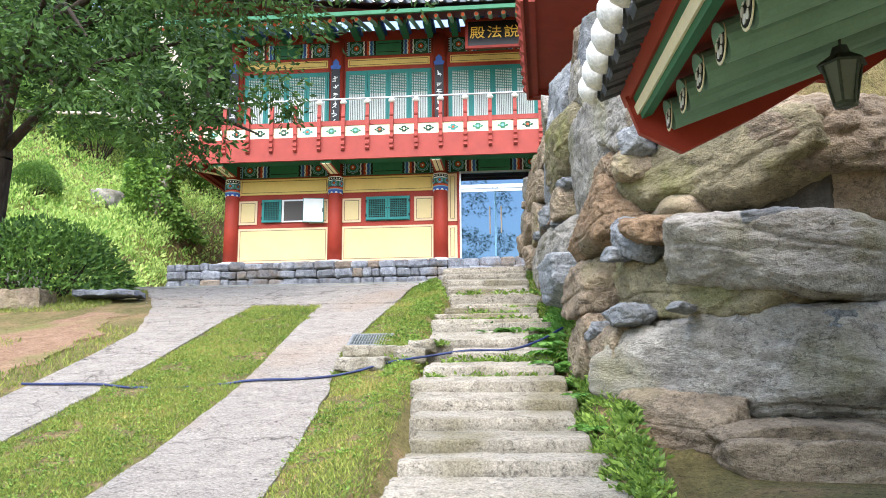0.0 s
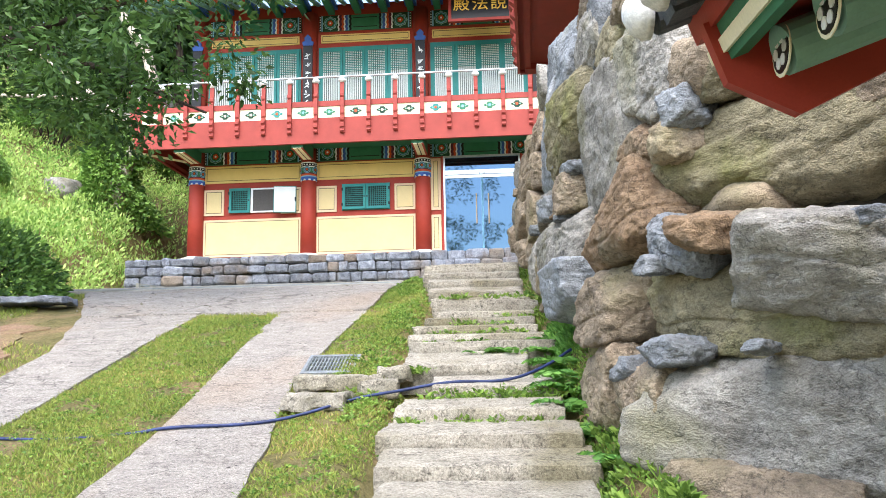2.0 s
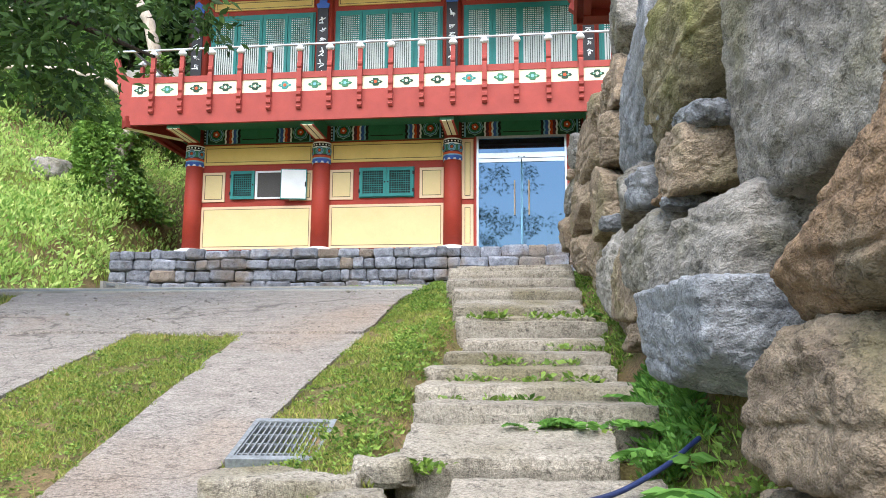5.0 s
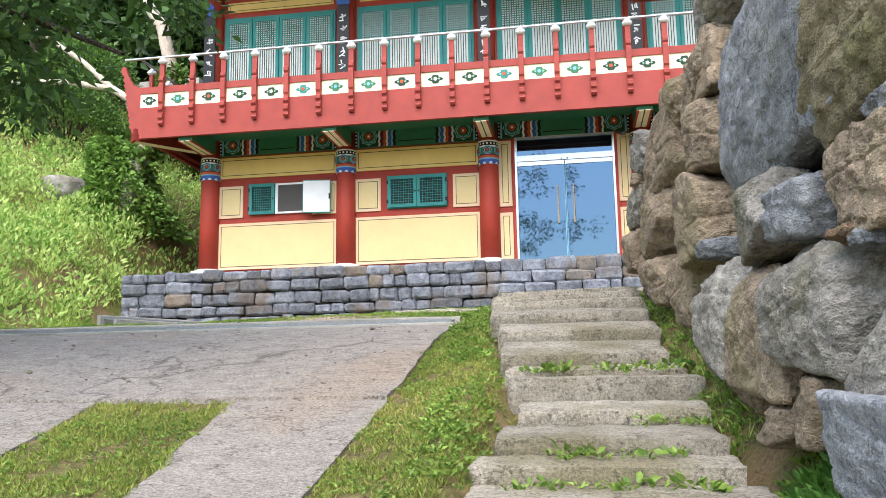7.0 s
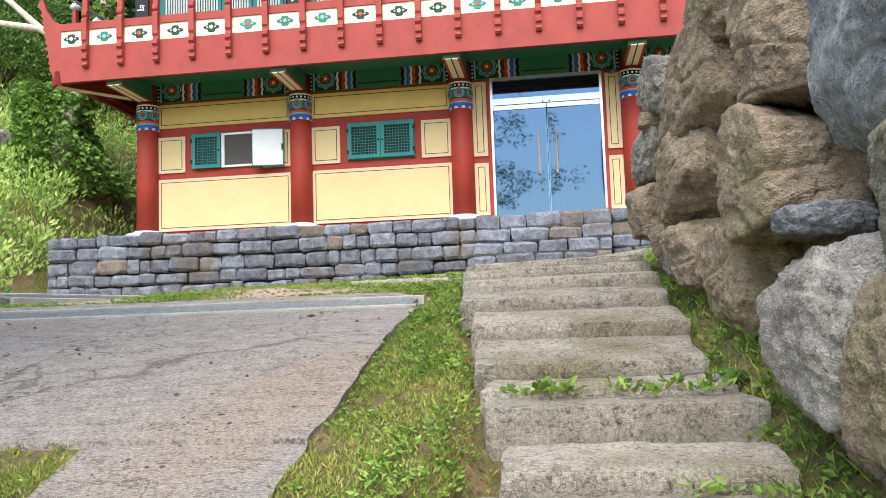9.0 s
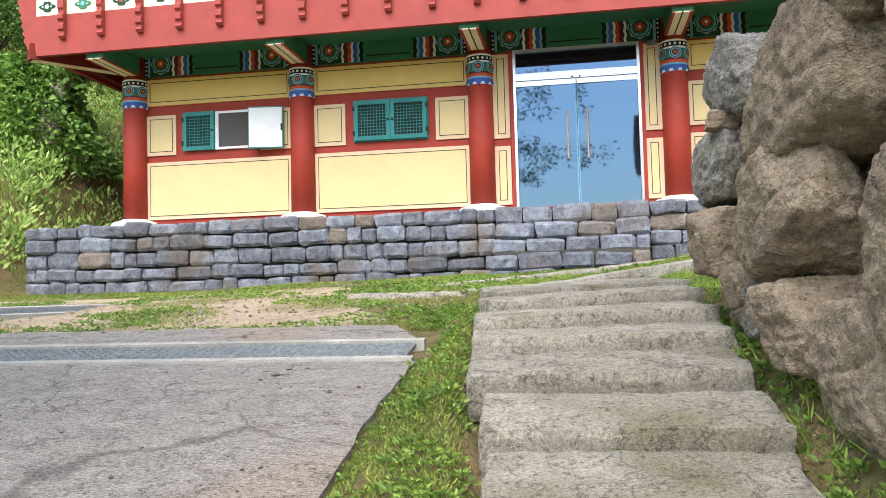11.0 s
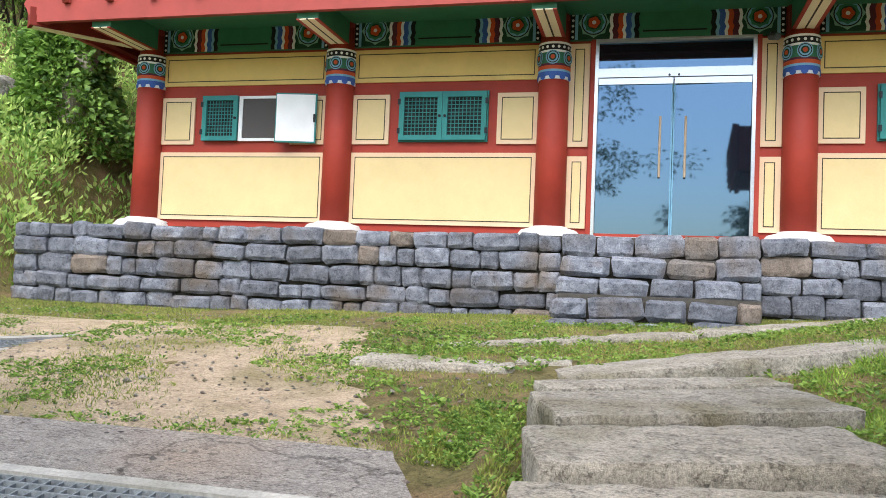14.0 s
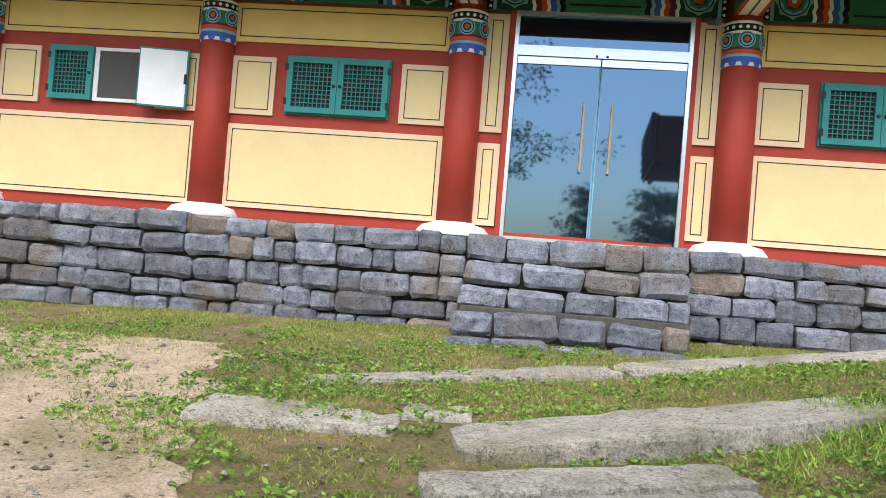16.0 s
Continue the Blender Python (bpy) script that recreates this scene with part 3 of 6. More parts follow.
hp += [(-0.55, 9.86, 1.87), (-0.1, 9.92, 1.885), (0.2, 10.1, 1.99), (0.42, 10.3, 2.12)]
tube("garden_hose", "dark blue garden hose lying across path and steps", hp, 0.0125, M_HOSE, "hose")


# ---------------------------------------------------------------- boulder wall
boulder_wall = thing("retaining_wall", "dry-laid retaining wall of huge weathered boulders", "wall", kind="structure")


def boulder(x, y, z, long, deep, tall, turn=0.0, tone=0, blocky=3.2, lean=0.0, seed=None, detail=6):
    """One rounded, split boulder: its middle, its size along, into and up the wall, its turn and its lean."""
    r = random.Random(int((y * 31 + z * 57 + x * 13) * 100) if seed is None else seed)
    bm = bmesh.new()
    sx, sy, sz = long / 2 * 0.99, deep / 2, tall / 2 * 0.99
    big = min(sx, sy, sz)
    bmesh.ops.create_icosphere(bm, subdivisions=detail if max(sx, sz) > 0.22 else min(detail, 5), radius=1)
    tip = lambda v, q: (Vector(v) + Vector((r.uniform(-q, q), r.uniform(-q, q), r.uniform(-q, q)))).normalized()
    planes = [(tip(v, 0.16), 0.98) for v in ((1, 0, 0), (-1, 0, 0), (0, 1, 0), (0, -1, 0), (0, 0, 1), (0, 0, -1))]
    for _ in range(12):
        planes.append((Vector((r.gauss(0, 1), r.gauss(0, 1), r.gauss(0, 1))).normalized(), r.uniform(0.96, 1.08 + 0.05 * blocky)))
    hard = 9 + 3.2 * blocky
    co = np.array([v.co for v in bm.verts])
    co /= np.linalg.norm(co, axis=1, keepdims=True)
    nrm, far = np.array([p[0] for p in planes]), np.array([p[1] for p in planes])
    t = (np.maximum(co @ nrm.T / far, 0) ** hard).sum(1) ** (-1 / hard)
    body = co * t[:, None] * (sx, sy, sz) * 0.985
    off = Vector((r.uniform(0, 50), r.uniform(0, 50), r.uniform(0, 50)))
    dip = Vector((r.uniform(-0.25, 0.25), r.uniform(-0.25, 0.25), 1)).normalized()
    for v, p in zip(bm.verts, body):
        d = v.co.normalized()
        w = Vector(p)
        a = noise.fractal(w * 1.6 + off, 1.0, 2.0, 3)
        lay = w.dot(dip)
        flat = w - dip * lay
        b = noise.noise(flat * 1.3 + dip * lay * 12 + off)
        c = noise.ridged_multi_fractal(w * 3.2 + off, 0.9, 2.2, 4, 1.0, 2.0) - 1.2
        e = noise.fractal(w * 15 + off, 0.6, 2.1, 4)
        crack = max(0.0, 1 - abs(noise.noise(flat * 0.9 + dip * lay * 3.2 + off * 1.7)) * 18)
        v.co = w + d * (a * 0.06 * big + (abs(b) ** 0.7) * (1 if b > 0 else -1) * 0.05 * big - c * 0.05 * big + e * 0.016 - crack * 0.07 * big)
    me = bpy.data.meshes.new("boulder")
    bm.to_mesh(me)
    bm.free()
    me.materials.append(M_ROCKS[tone])
    me.polygons.foreach_set("use_smooth", [True] * len(me.polygons))
    ob = new("boulder", me)
    ob.parent = boulder_wall
    ob.matrix_world = pose(x, y, z, 0, lean, turn)
    return ob


# the stones of the wall, from the front corner up along the steps
boulder(1.58, 7.79, 3.04, 1.89, 0.81, 0.68, -48, 2, 3.4, 0)
boulder(2.10, 7.37, 3.16, 1.07, 0.86, 0.59, -4, 1, 3.0, 0)
boulder(1.84, 7.46, 2.35, 1.66, 1.20, 0.60, -17, 0, 3.4, 8)
boulder(1.64, 7.11, 2.54, 0.38, 0.30, 0.13, -4, 3, 4.0, 0)
boulder(1.03, 7.67, 2.61, 0.37, 0.62, 0.21, -64, 4, 3.0, 0)
boulder(0.91, 7.91, 2.61, 0.45, 0.33, 0.27, -67, 3, 4.0, 25)
boulder(0.81, 8.02, 2.50, 0.22, 0.33, 0.11, -75, 3, 4.0, 0)
boulder(1.47, 7.81, 2.22, 2.04, 0.80, 0.60, -51, 2, 2.8, 5)
boulder(0.81, 7.93, 2.03, 0.34, 0.33, 0.13, -69, 3, 4.0, 0)
boulder(1.11, 7.36, 2.01, 0.12, 0.32, 0.06, -37, 3, 4.0, 0)
boulder(1.70, 7.64, 1.61, 2.18, 0.98, 0.86, -39, 0, 4.0, 5)
boulder(1.11, 7.57, 1.23, 1.05, 0.42, 0.44, -50, 1, 3.4, 8)
boulder(2.03, 7.33, 0.94, 1.78, 1.19, 0.50, -12, 1, 3.4, 0)
boulder(1.76, 7.25, 1.13, 1.16, 0.93, 0.29, -15, 1, 3.4, 0)
boulder(2.00, 7.03, 1.87, 0.25, 0.30, 0.16, -4, 3, 4.0, 0)
boulder(0.69, 8.83, 2.35, 0.91, 0.53, 0.53, -83, 1, 2.8, 0)
boulder(0.61, 9.10, 1.77, 0.95, 0.35, 0.55, -84, 1, 3.6, 0)
boulder(0.75, 8.24, 1.77, 0.65, 0.34, 0.38, -75, 1, 3.0, 0)
boulder(0.69, 8.35, 1.92, 0.29, 0.33, 0.17, -77, 3, 4.0, 0)
boulder(0.83, 7.89, 2.01, 0.32, 0.33, 0.16, -66, 3, 4.0, 0)
boulder(0.64, 8.62, 2.00, 0.36, 0.33, 0.21, -80, 1, 4.0, 0)
boulder(0.81, 8.62, 2.84, 1.14, 0.63, 0.57, -82, 4, 3.0, -10)
boulder(0.84, 8.39, 3.25, 0.61, 0.34, 0.35, -79, 4, 4.0, 0)
boulder(0.89, 7.99, 3.18, 0.30, 0.33, 0.24, -73, 1, 3.6, 0)
boulder(0.82, 9.29, 3.58, 1.86, 0.50, 1.11, -85, 0, 3.0, 0)
boulder(0.70, 10.58, 4.12, 1.36, 0.69, 0.80, -84, 2, 3.0, -18)
boulder(0.56, 10.68, 3.53, 0.71, 0.39, 0.37, -81, 1, 4.4, 0)
boulder(0.49, 10.97, 3.85, 0.30, 0.32, 0.18, -80, 3, 4.0, 0)
boulder(0.60, 10.41, 3.69, 0.29, 0.32, 0.12, -80, 3, 4.0, 0)
boulder(0.64, 10.06, 2.97, 1.08, 0.64, 0.47, -84, 0, 3.8, 0)
boulder(0.60, 10.13, 2.56, 1.24, 0.71, 0.49, -83, 3, 4.0, 0)
boulder(0.49, 10.70, 3.31, 0.20, 0.32, 0.07, -79, 3, 4.0, 0)
boulder(0.79, 10.31, 4.85, 1.55, 0.34, 0.94, -86, 3, 4.0, 0)
boulder(0.77, 10.20, 4.65, 1.12, 0.34, 0.65, -86, 0, 3.6, 0)
boulder(0.81, 9.09, 4.20, 0.86, 0.34, 0.50, -86, 2, 3.2, 0)
boulder(0.90, 8.33, 3.73, 0.68, 0.33, 0.63, -78, 0, 3.0, 0)
boulder(1.12, 7.78, 3.58, 0.68, 0.34, 0.44, -59, 2, 3.2, 0)
boulder(0.96, 7.87, 3.36, 0.24, 0.33, 0.25, -63, 3, 4.4, 0)
boulder(0.91, 8.23, 3.69, 0.69, 0.33, 0.69, -75, 0, 3.0, 0)
boulder(1.04, 7.80, 3.55, 0.37, 0.33, 0.37, -64, 1, 3.4, 0)
boulder(0.89, 8.59, 4.37, 0.74, 0.43, 0.39, -83, 1, 3.2, 0)
boulder(0.60, 11.31, 4.89, 1.48, 0.35, 0.86, -86, 3, 4.0, 0)
boulder(0.53, 12.18, 4.39, 1.99, 0.36, 1.16, -89, 3, 4.4, 0)
boulder(0.51, 10.99, 3.86, 0.39, 0.33, 0.17, -80, 3, 4.4, 0)
boulder(0.58, 10.60, 3.73, 0.35, 0.33, 0.12, -80, 3, 4.4, 0)
boulder(0.41, 11.96, 3.63, 0.71, 0.33, 0.41, -89, 0, 3.6, 0)
boulder(0.42, 11.27, 3.52, 0.38, 0.33, 0.27, -85, 3, 4.4, 0)
boulder(0.45, 11.21, 3.13, 0.87, 0.40, 0.51, -83, 0, 3.8, 0)
boulder(0.49, 10.77, 3.34, 0.23, 0.33, 0.07, -79, 4, 4.0, 0)
boulder(0.37, 12.85, 3.20, 1.08, 0.34, 0.63, -88, 0, 3.8, 0)
boulder(0.40, 12.10, 3.07, 1.11, 0.35, 0.67, -88, 1, 3.6, 0)
boulder(0.42, 11.68, 2.66, 0.38, 0.33, 0.22, -87, 1, 3.6, 0)
boulder(0.44, 11.26, 2.72, 0.36, 0.33, 0.27, -83, 1, 3.6, 0)
boulder(0.19, 16.47, 4.57, 0.83, 0.33, 0.48, -87, 0, 4.6, 0)
boulder(0.26, 16.14, 5.05, 0.83, 0.35, 0.48, -87, 0, 4.0, 0)
boulder(0.38, 15.11, 4.73, 1.47, 0.52, 0.86, -87, 1, 3.0, -8)
boulder(0.40, 14.68, 5.07, 0.77, 0.33, 0.45, -87, 1, 3.0, 0)
boulder(0.46, 13.54, 4.44, 0.86, 0.43, 0.50, -88, 1, 3.8, 0)
boulder(0.29, 15.19, 4.16, 1.07, 0.46, 0.63, -86, 1, 3.0, -8)
boulder(0.41, 13.79, 3.92, 1.09, 0.46, 0.64, -87, 1, 3.2, 0)
boulder(0.15, 16.37, 4.10, 0.73, 0.37, 0.42, -86, 1, 4.4, 0)
boulder(0.31, 15.77, 3.71, 0.68, 0.38, 0.33, -85, 0, 3.0, 0)
boulder(0.45, 14.44, 3.47, 1.11, 0.51, 0.65, -86, 1, 2.6, 0)
boulder(0.36, 12.90, 3.61, 0.21, 0.33, 0.11, -89, 3, 4.0, 0)
boulder(0.55, 12.67, 2.82, 0.60, 0.44, 0.35, -87, 1, 3.0, 0)
boulder(0.39, 14.54, 5.04, 0.71, 0.33, 0.41, -87, 1, 3.0, 0)
boulder(0.48, 13.60, 4.94, 0.96, 0.34, 0.56, -89, 1, 3.4, 0)
boulder(0.54, 13.47, 5.43, 1.05, 0.34, 0.61, -90, 0, 3.4, 0)
boulder(0.49, 13.58, 4.90, 0.80, 0.40, 0.44, -89, 1, 3.4, 0)
boulder(0.36, 15.81, 3.77, 1.01, 0.53, 0.44, -84, 1, 2.8, 0)
boulder(0.20, 16.20, 4.83, 0.21, 0.32, 0.12, -86, 1, 4.0, 0)
boulder(0.39, 15.00, 3.65, 0.55, 0.63, 0.46, -85, 1, 2.8, 0)
# stones packed behind them
boulder(1.95, 8.03, 2.91, 1.97, 1.00, 0.72, -48, 1, 3.2, 0, detail=5)
boulder(2.29, 7.66, 3.08, 1.02, 0.70, 0.66, -4, 1, 3.2, 0, detail=5)
boulder(2.11, 7.80, 2.29, 1.43, 0.98, 0.63, -17, 1, 3.2, 0, detail=5)
boulder(1.87, 8.02, 2.17, 2.10, 1.00, 0.61, -51, 1, 3.2, 0, detail=5)
boulder(1.98, 7.89, 1.62, 2.23, 1.00, 0.84, -39, 1, 3.2, 0, detail=5)
boulder(1.57, 7.83, 1.25, 1.06, 0.73, 0.45, -50, 1, 3.2, 0, detail=5)
boulder(2.27, 7.67, 0.97, 1.60, 1.00, 0.51, -12, 1, 3.2, 0, detail=5)
boulder(2.02, 7.56, 1.17, 1.03, 0.71, 0.30, -15, 1, 3.2, 0, detail=5)
boulder(1.36, 8.80, 2.34, 1.76, 1.00, 0.56, -83, 1, 3.2, 0, detail=5)
boulder(1.23, 8.98, 1.80, 1.28, 0.88, 0.56, -84, 1, 3.2, 0, detail=5)
boulder(1.15, 8.17, 1.79, 0.66, 0.45, 0.39, -75, 1, 3.2, 0, detail=5)
boulder(1.46, 8.55, 2.79, 1.77, 1.00, 0.61, -82, 1, 3.2, 0, detail=5)
boulder(1.26, 8.31, 3.20, 0.68, 0.47, 0.40, -79, 1, 3.2, 0, detail=5)
boulder(1.42, 8.99, 3.44, 1.77, 1.00, 1.21, -85, 1, 3.2, 0, detail=5)
boulder(1.33, 10.33, 3.99, 2.82, 1.00, 0.91, -84, 1, 3.2, 0, detail=5)
boulder(1.25, 10.59, 3.48, 1.53, 1.00, 0.43, -81, 1, 3.2, 0, detail=5)
boulder(0.93, 10.96, 3.83, 0.61, 0.42, 0.21, -80, 0, 3.2, 0, detail=5)
boulder(1.03, 10.40, 3.66, 0.58, 0.40, 0.14, -80, 0, 3.2, 0, detail=5)
boulder(1.29, 9.87, 2.93, 2.46, 1.00, 0.52, -84, 1, 3.2, 0, detail=5)
boulder(1.25, 9.92, 2.54, 2.77, 1.00, 0.52, -83, 0, 3.2, 0, detail=5)
boulder(1.43, 9.92, 4.69, 1.56, 1.00, 1.20, -86, 0, 3.2, 0, detail=5)
boulder(1.38, 9.94, 4.52, 1.31, 0.90, 0.81, -86, 1, 3.2, 0, detail=5)
boulder(1.39, 8.97, 4.10, 1.16, 0.80, 0.61, -86, 1, 3.2, 0, detail=5)
boulder(1.31, 8.24, 3.66, 0.70, 0.48, 0.74, -78, 1, 3.2, 0, detail=5)
boulder(1.51, 8.00, 3.51, 0.69, 0.48, 0.51, -59, 1, 3.2, 0, detail=5)
boulder(1.35, 8.16, 3.63, 0.71, 0.53, 0.81, -75, 1, 3.2, 0, detail=5)
boulder(1.59, 8.83, 4.28, 1.66, 1.00, 0.48, -83, 1, 3.2, 0, detail=5)
boulder(1.28, 11.19, 4.73, 2.50, 1.00, 1.03, -86, 0, 3.2, 0, detail=5)
boulder(1.14, 11.82, 4.23, 1.90, 1.00, 1.30, -89, 0, 3.2, 0, detail=5)
boulder(0.91, 10.96, 3.83, 0.54, 0.37, 0.19, -80, 0, 3.2, 0, detail=5)
boulder(1.10, 11.88, 3.59, 1.65, 1.00, 0.47, -89, 1, 3.2, 0, detail=5)
boulder(1.06, 11.14, 3.11, 1.26, 0.86, 0.54, -83, 1, 3.2, 0, detail=5)
boulder(1.03, 12.66, 3.19, 1.62, 1.00, 0.66, -88, 1, 3.2, 0, detail=5)
boulder(0.92, 11.90, 3.07, 1.09, 0.75, 0.68, -88, 1, 3.2, 0, detail=5)
boulder(0.73, 11.63, 2.67, 0.55, 0.38, 0.23, -87, 1, 3.2, 0, detail=5)
boulder(0.88, 16.39, 4.53, 2.06, 1.00, 0.55, -87, 1, 3.2, 0, detail=5)
boulder(0.95, 16.05, 4.99, 1.99, 1.00, 0.55, -87, 1, 3.2, 0, detail=5)
boulder(1.00, 14.87, 4.62, 2.38, 1.00, 0.94, -87, 1, 3.2, 0, detail=5)
boulder(1.08, 14.57, 4.99, 1.45, 0.99, 0.51, -87, 1, 3.2, 0, detail=5)
boulder(1.11, 13.40, 4.37, 1.50, 1.00, 0.55, -88, 1, 3.2, 0, detail=5)
boulder(0.95, 15.03, 4.11, 2.11, 1.00, 0.68, -86, 1, 3.2, 0, detail=5)
boulder(1.04, 13.62, 3.88, 1.66, 1.00, 0.67, -87, 1, 3.2, 0, detail=5)
boulder(0.85, 16.33, 4.08, 2.27, 1.00, 0.47, -86, 1, 3.2, 0, detail=5)
boulder(0.87, 15.70, 3.70, 1.83, 1.00, 0.36, -85, 1, 3.2, 0, detail=5)
boulder(0.96, 14.29, 3.46, 2.01, 1.00, 0.68, -86, 1, 3.2, 0, detail=5)
boulder(0.79, 12.59, 2.84, 0.82, 0.56, 0.36, -87, 1, 3.2, 0, detail=5)
boulder(1.08, 14.44, 4.98, 1.42, 0.98, 0.48, -87, 1, 3.2, 0, detail=5)
boulder(1.07, 13.39, 4.84, 1.24, 0.85, 0.64, -89, 1, 3.2, 0, detail=5)
boulder(1.18, 13.25, 5.29, 1.43, 0.98, 0.70, -90, 1, 3.2, 0, detail=5)
boulder(1.14, 13.45, 4.81, 1.44, 0.99, 0.50, -89, 1, 3.2, 0, detail=5)
boulder(0.88, 15.69, 3.79, 1.66, 1.00, 0.45, -84, 1, 3.2, 0, detail=5)
boulder(0.62, 14.92, 3.67, 0.56, 0.38, 0.47, -85, 1, 3.2, 0, detail=5)
# higher stones behind them
boulder(3.79, 7.54, 1.28, 1.33, 1.07, 1.30, 0, 0, 3.2, 0)
boulder(3.89, 7.64, 2.48, 1.34, 1.07, 1.30, 0, 1, 3.2, 0)
boulder(1.47, 9.21, 5.03, 0.98, 1.47, 0.80, 0, 0, 3.2, 0)
boulder(1.58, 8.31, 5.36, 0.95, 1.77, 0.75, 0, 1, 3.2, 0)
boulder(0.99, 11.64, 4.74, 0.95, 1.47, 0.60, 0, 3, 3.2, 0)
boulder(1.09, 10.49, 5.08, 0.95, 1.56, 0.61, 0, 1, 3.2, 0)
boulder(1.09, 11.89, 5.21, 0.95, 1.56, 0.56, 0, 0, 3.2, 0)
boulder(0.97, 14.44, 5.10, 0.95, 1.66, 0.58, 0, 1, 3.2, 0)
boulder(1.00, 13.14, 4.96, 0.92, 1.26, 0.65, 0, 0, 3.2, 0)
face = [(0.10, 17.6), (0.14, 16.6), (0.26, 15.1), (0.36, 13.3), (0.38, 11.2), (0.58, 10.1), (0.66, 8.6), (0.80, 7.9), (1.05, 7.4), (1.5, 7.05)]
for (xa, ya), (xb, yb) in zip(face, face[1:]):
    foot, head = slope((ya + yb) / 2) - 0.2, min(slope((ya + yb) / 2) + 2.0, 4.6 if yb < 15 else 3.9)
    Shape().prism([(xa + 0.4, ya + 0.1), (xb + 0.4, yb + 0.1), (2.2, yb + 0.3), (2.2, ya + 0.3)], lambda u, v, k: (u + 0.18 * k, v, foot + (head - foot) * k), M_JOINT).make("core", boulder_wall, "dark earth and gravel behind the boulders")

# ---------------------------------------------------------------- temple hall
FY = 24.5
COLS = [-8.42, -5.33, -2.25, 0.87, 3.96, 7.05]
hall = thing("temple_hall", "two-storey wooden temple hall painted red, cream and green", "building")

# platform of rubble masonry (its stones are laid last in the file)
platform = thing("platform_wall", "platform wall of coursed blue-grey rubble stones", "wall", kind="structure")
Shape().box(-9.8, 8.5, 23.62, 31.0, 3.3, 5.1, M_JOINT).make("core", platform)

for e in ((-8.42, -1.72, FY + 0.02, FY + 0.2, 5.1, 12.3), (0.36, 7.05, FY + 0.02, FY + 0.2, 5.1, 12.3), (-1.72, 0.36, FY + 0.02, FY + 0.2, 7.82, 12.3),
          (-8.42, -8.22, FY + 0.2, 30.8, 5.1, 12.3), (-8.42, 7.05, 30.8, 31, 5.1, 12.3)):
    Shape().box(*e, M_RED).make("wall", hall, "red-painted timber frame wall")


def framed_panel(x0, x1, z0, z1, fill=None, inset=0.06):
    """Cream plaster field with a pale margin and a thin dark line."""
    ob = Shape().box(x0, x1, FY - 0.012, FY + 0.03, z0, z1, fill or M_CREAM).make("panel", hall, "cream plaster panel with a dark border line")
    if not fill:
        Shape().box(x0 + inset, x1 - inset, FY - 0.0145, FY - 0.012, z0 + inset, z1 - inset, M_FIELD).make("field", ob, "yellowish cream plaster field")
    s = Shape()
    t, y0, y1 = 0.012, FY - 0.016, FY - 0.008
    a, b, c, d = x0 + inset, x1 - inset, z0 + inset, z1 - inset
    ring = [(a, c), (b, c), (b, d), (a, d), (a + t, c + t), (b - t, c + t), (b - t, d - t), (a + t, d - t)]
    vs = [(u, y, v) for y in (y0, y1) for u, v in ring]
    fs = []
    for i in range(4):
        j = (i + 1) % 4
        fs += [(i, j, 4 + j, 4 + i), (8 + i, 12 + i, 12 + j, 8 + j), (i, 8 + i, 8 + j, j), (4 + i, 4 + j, 12 + j, 12 + i)]
    s.add(vs, fs, M_LINE)
    s.make("border_line", ob, "thin dark painted line")


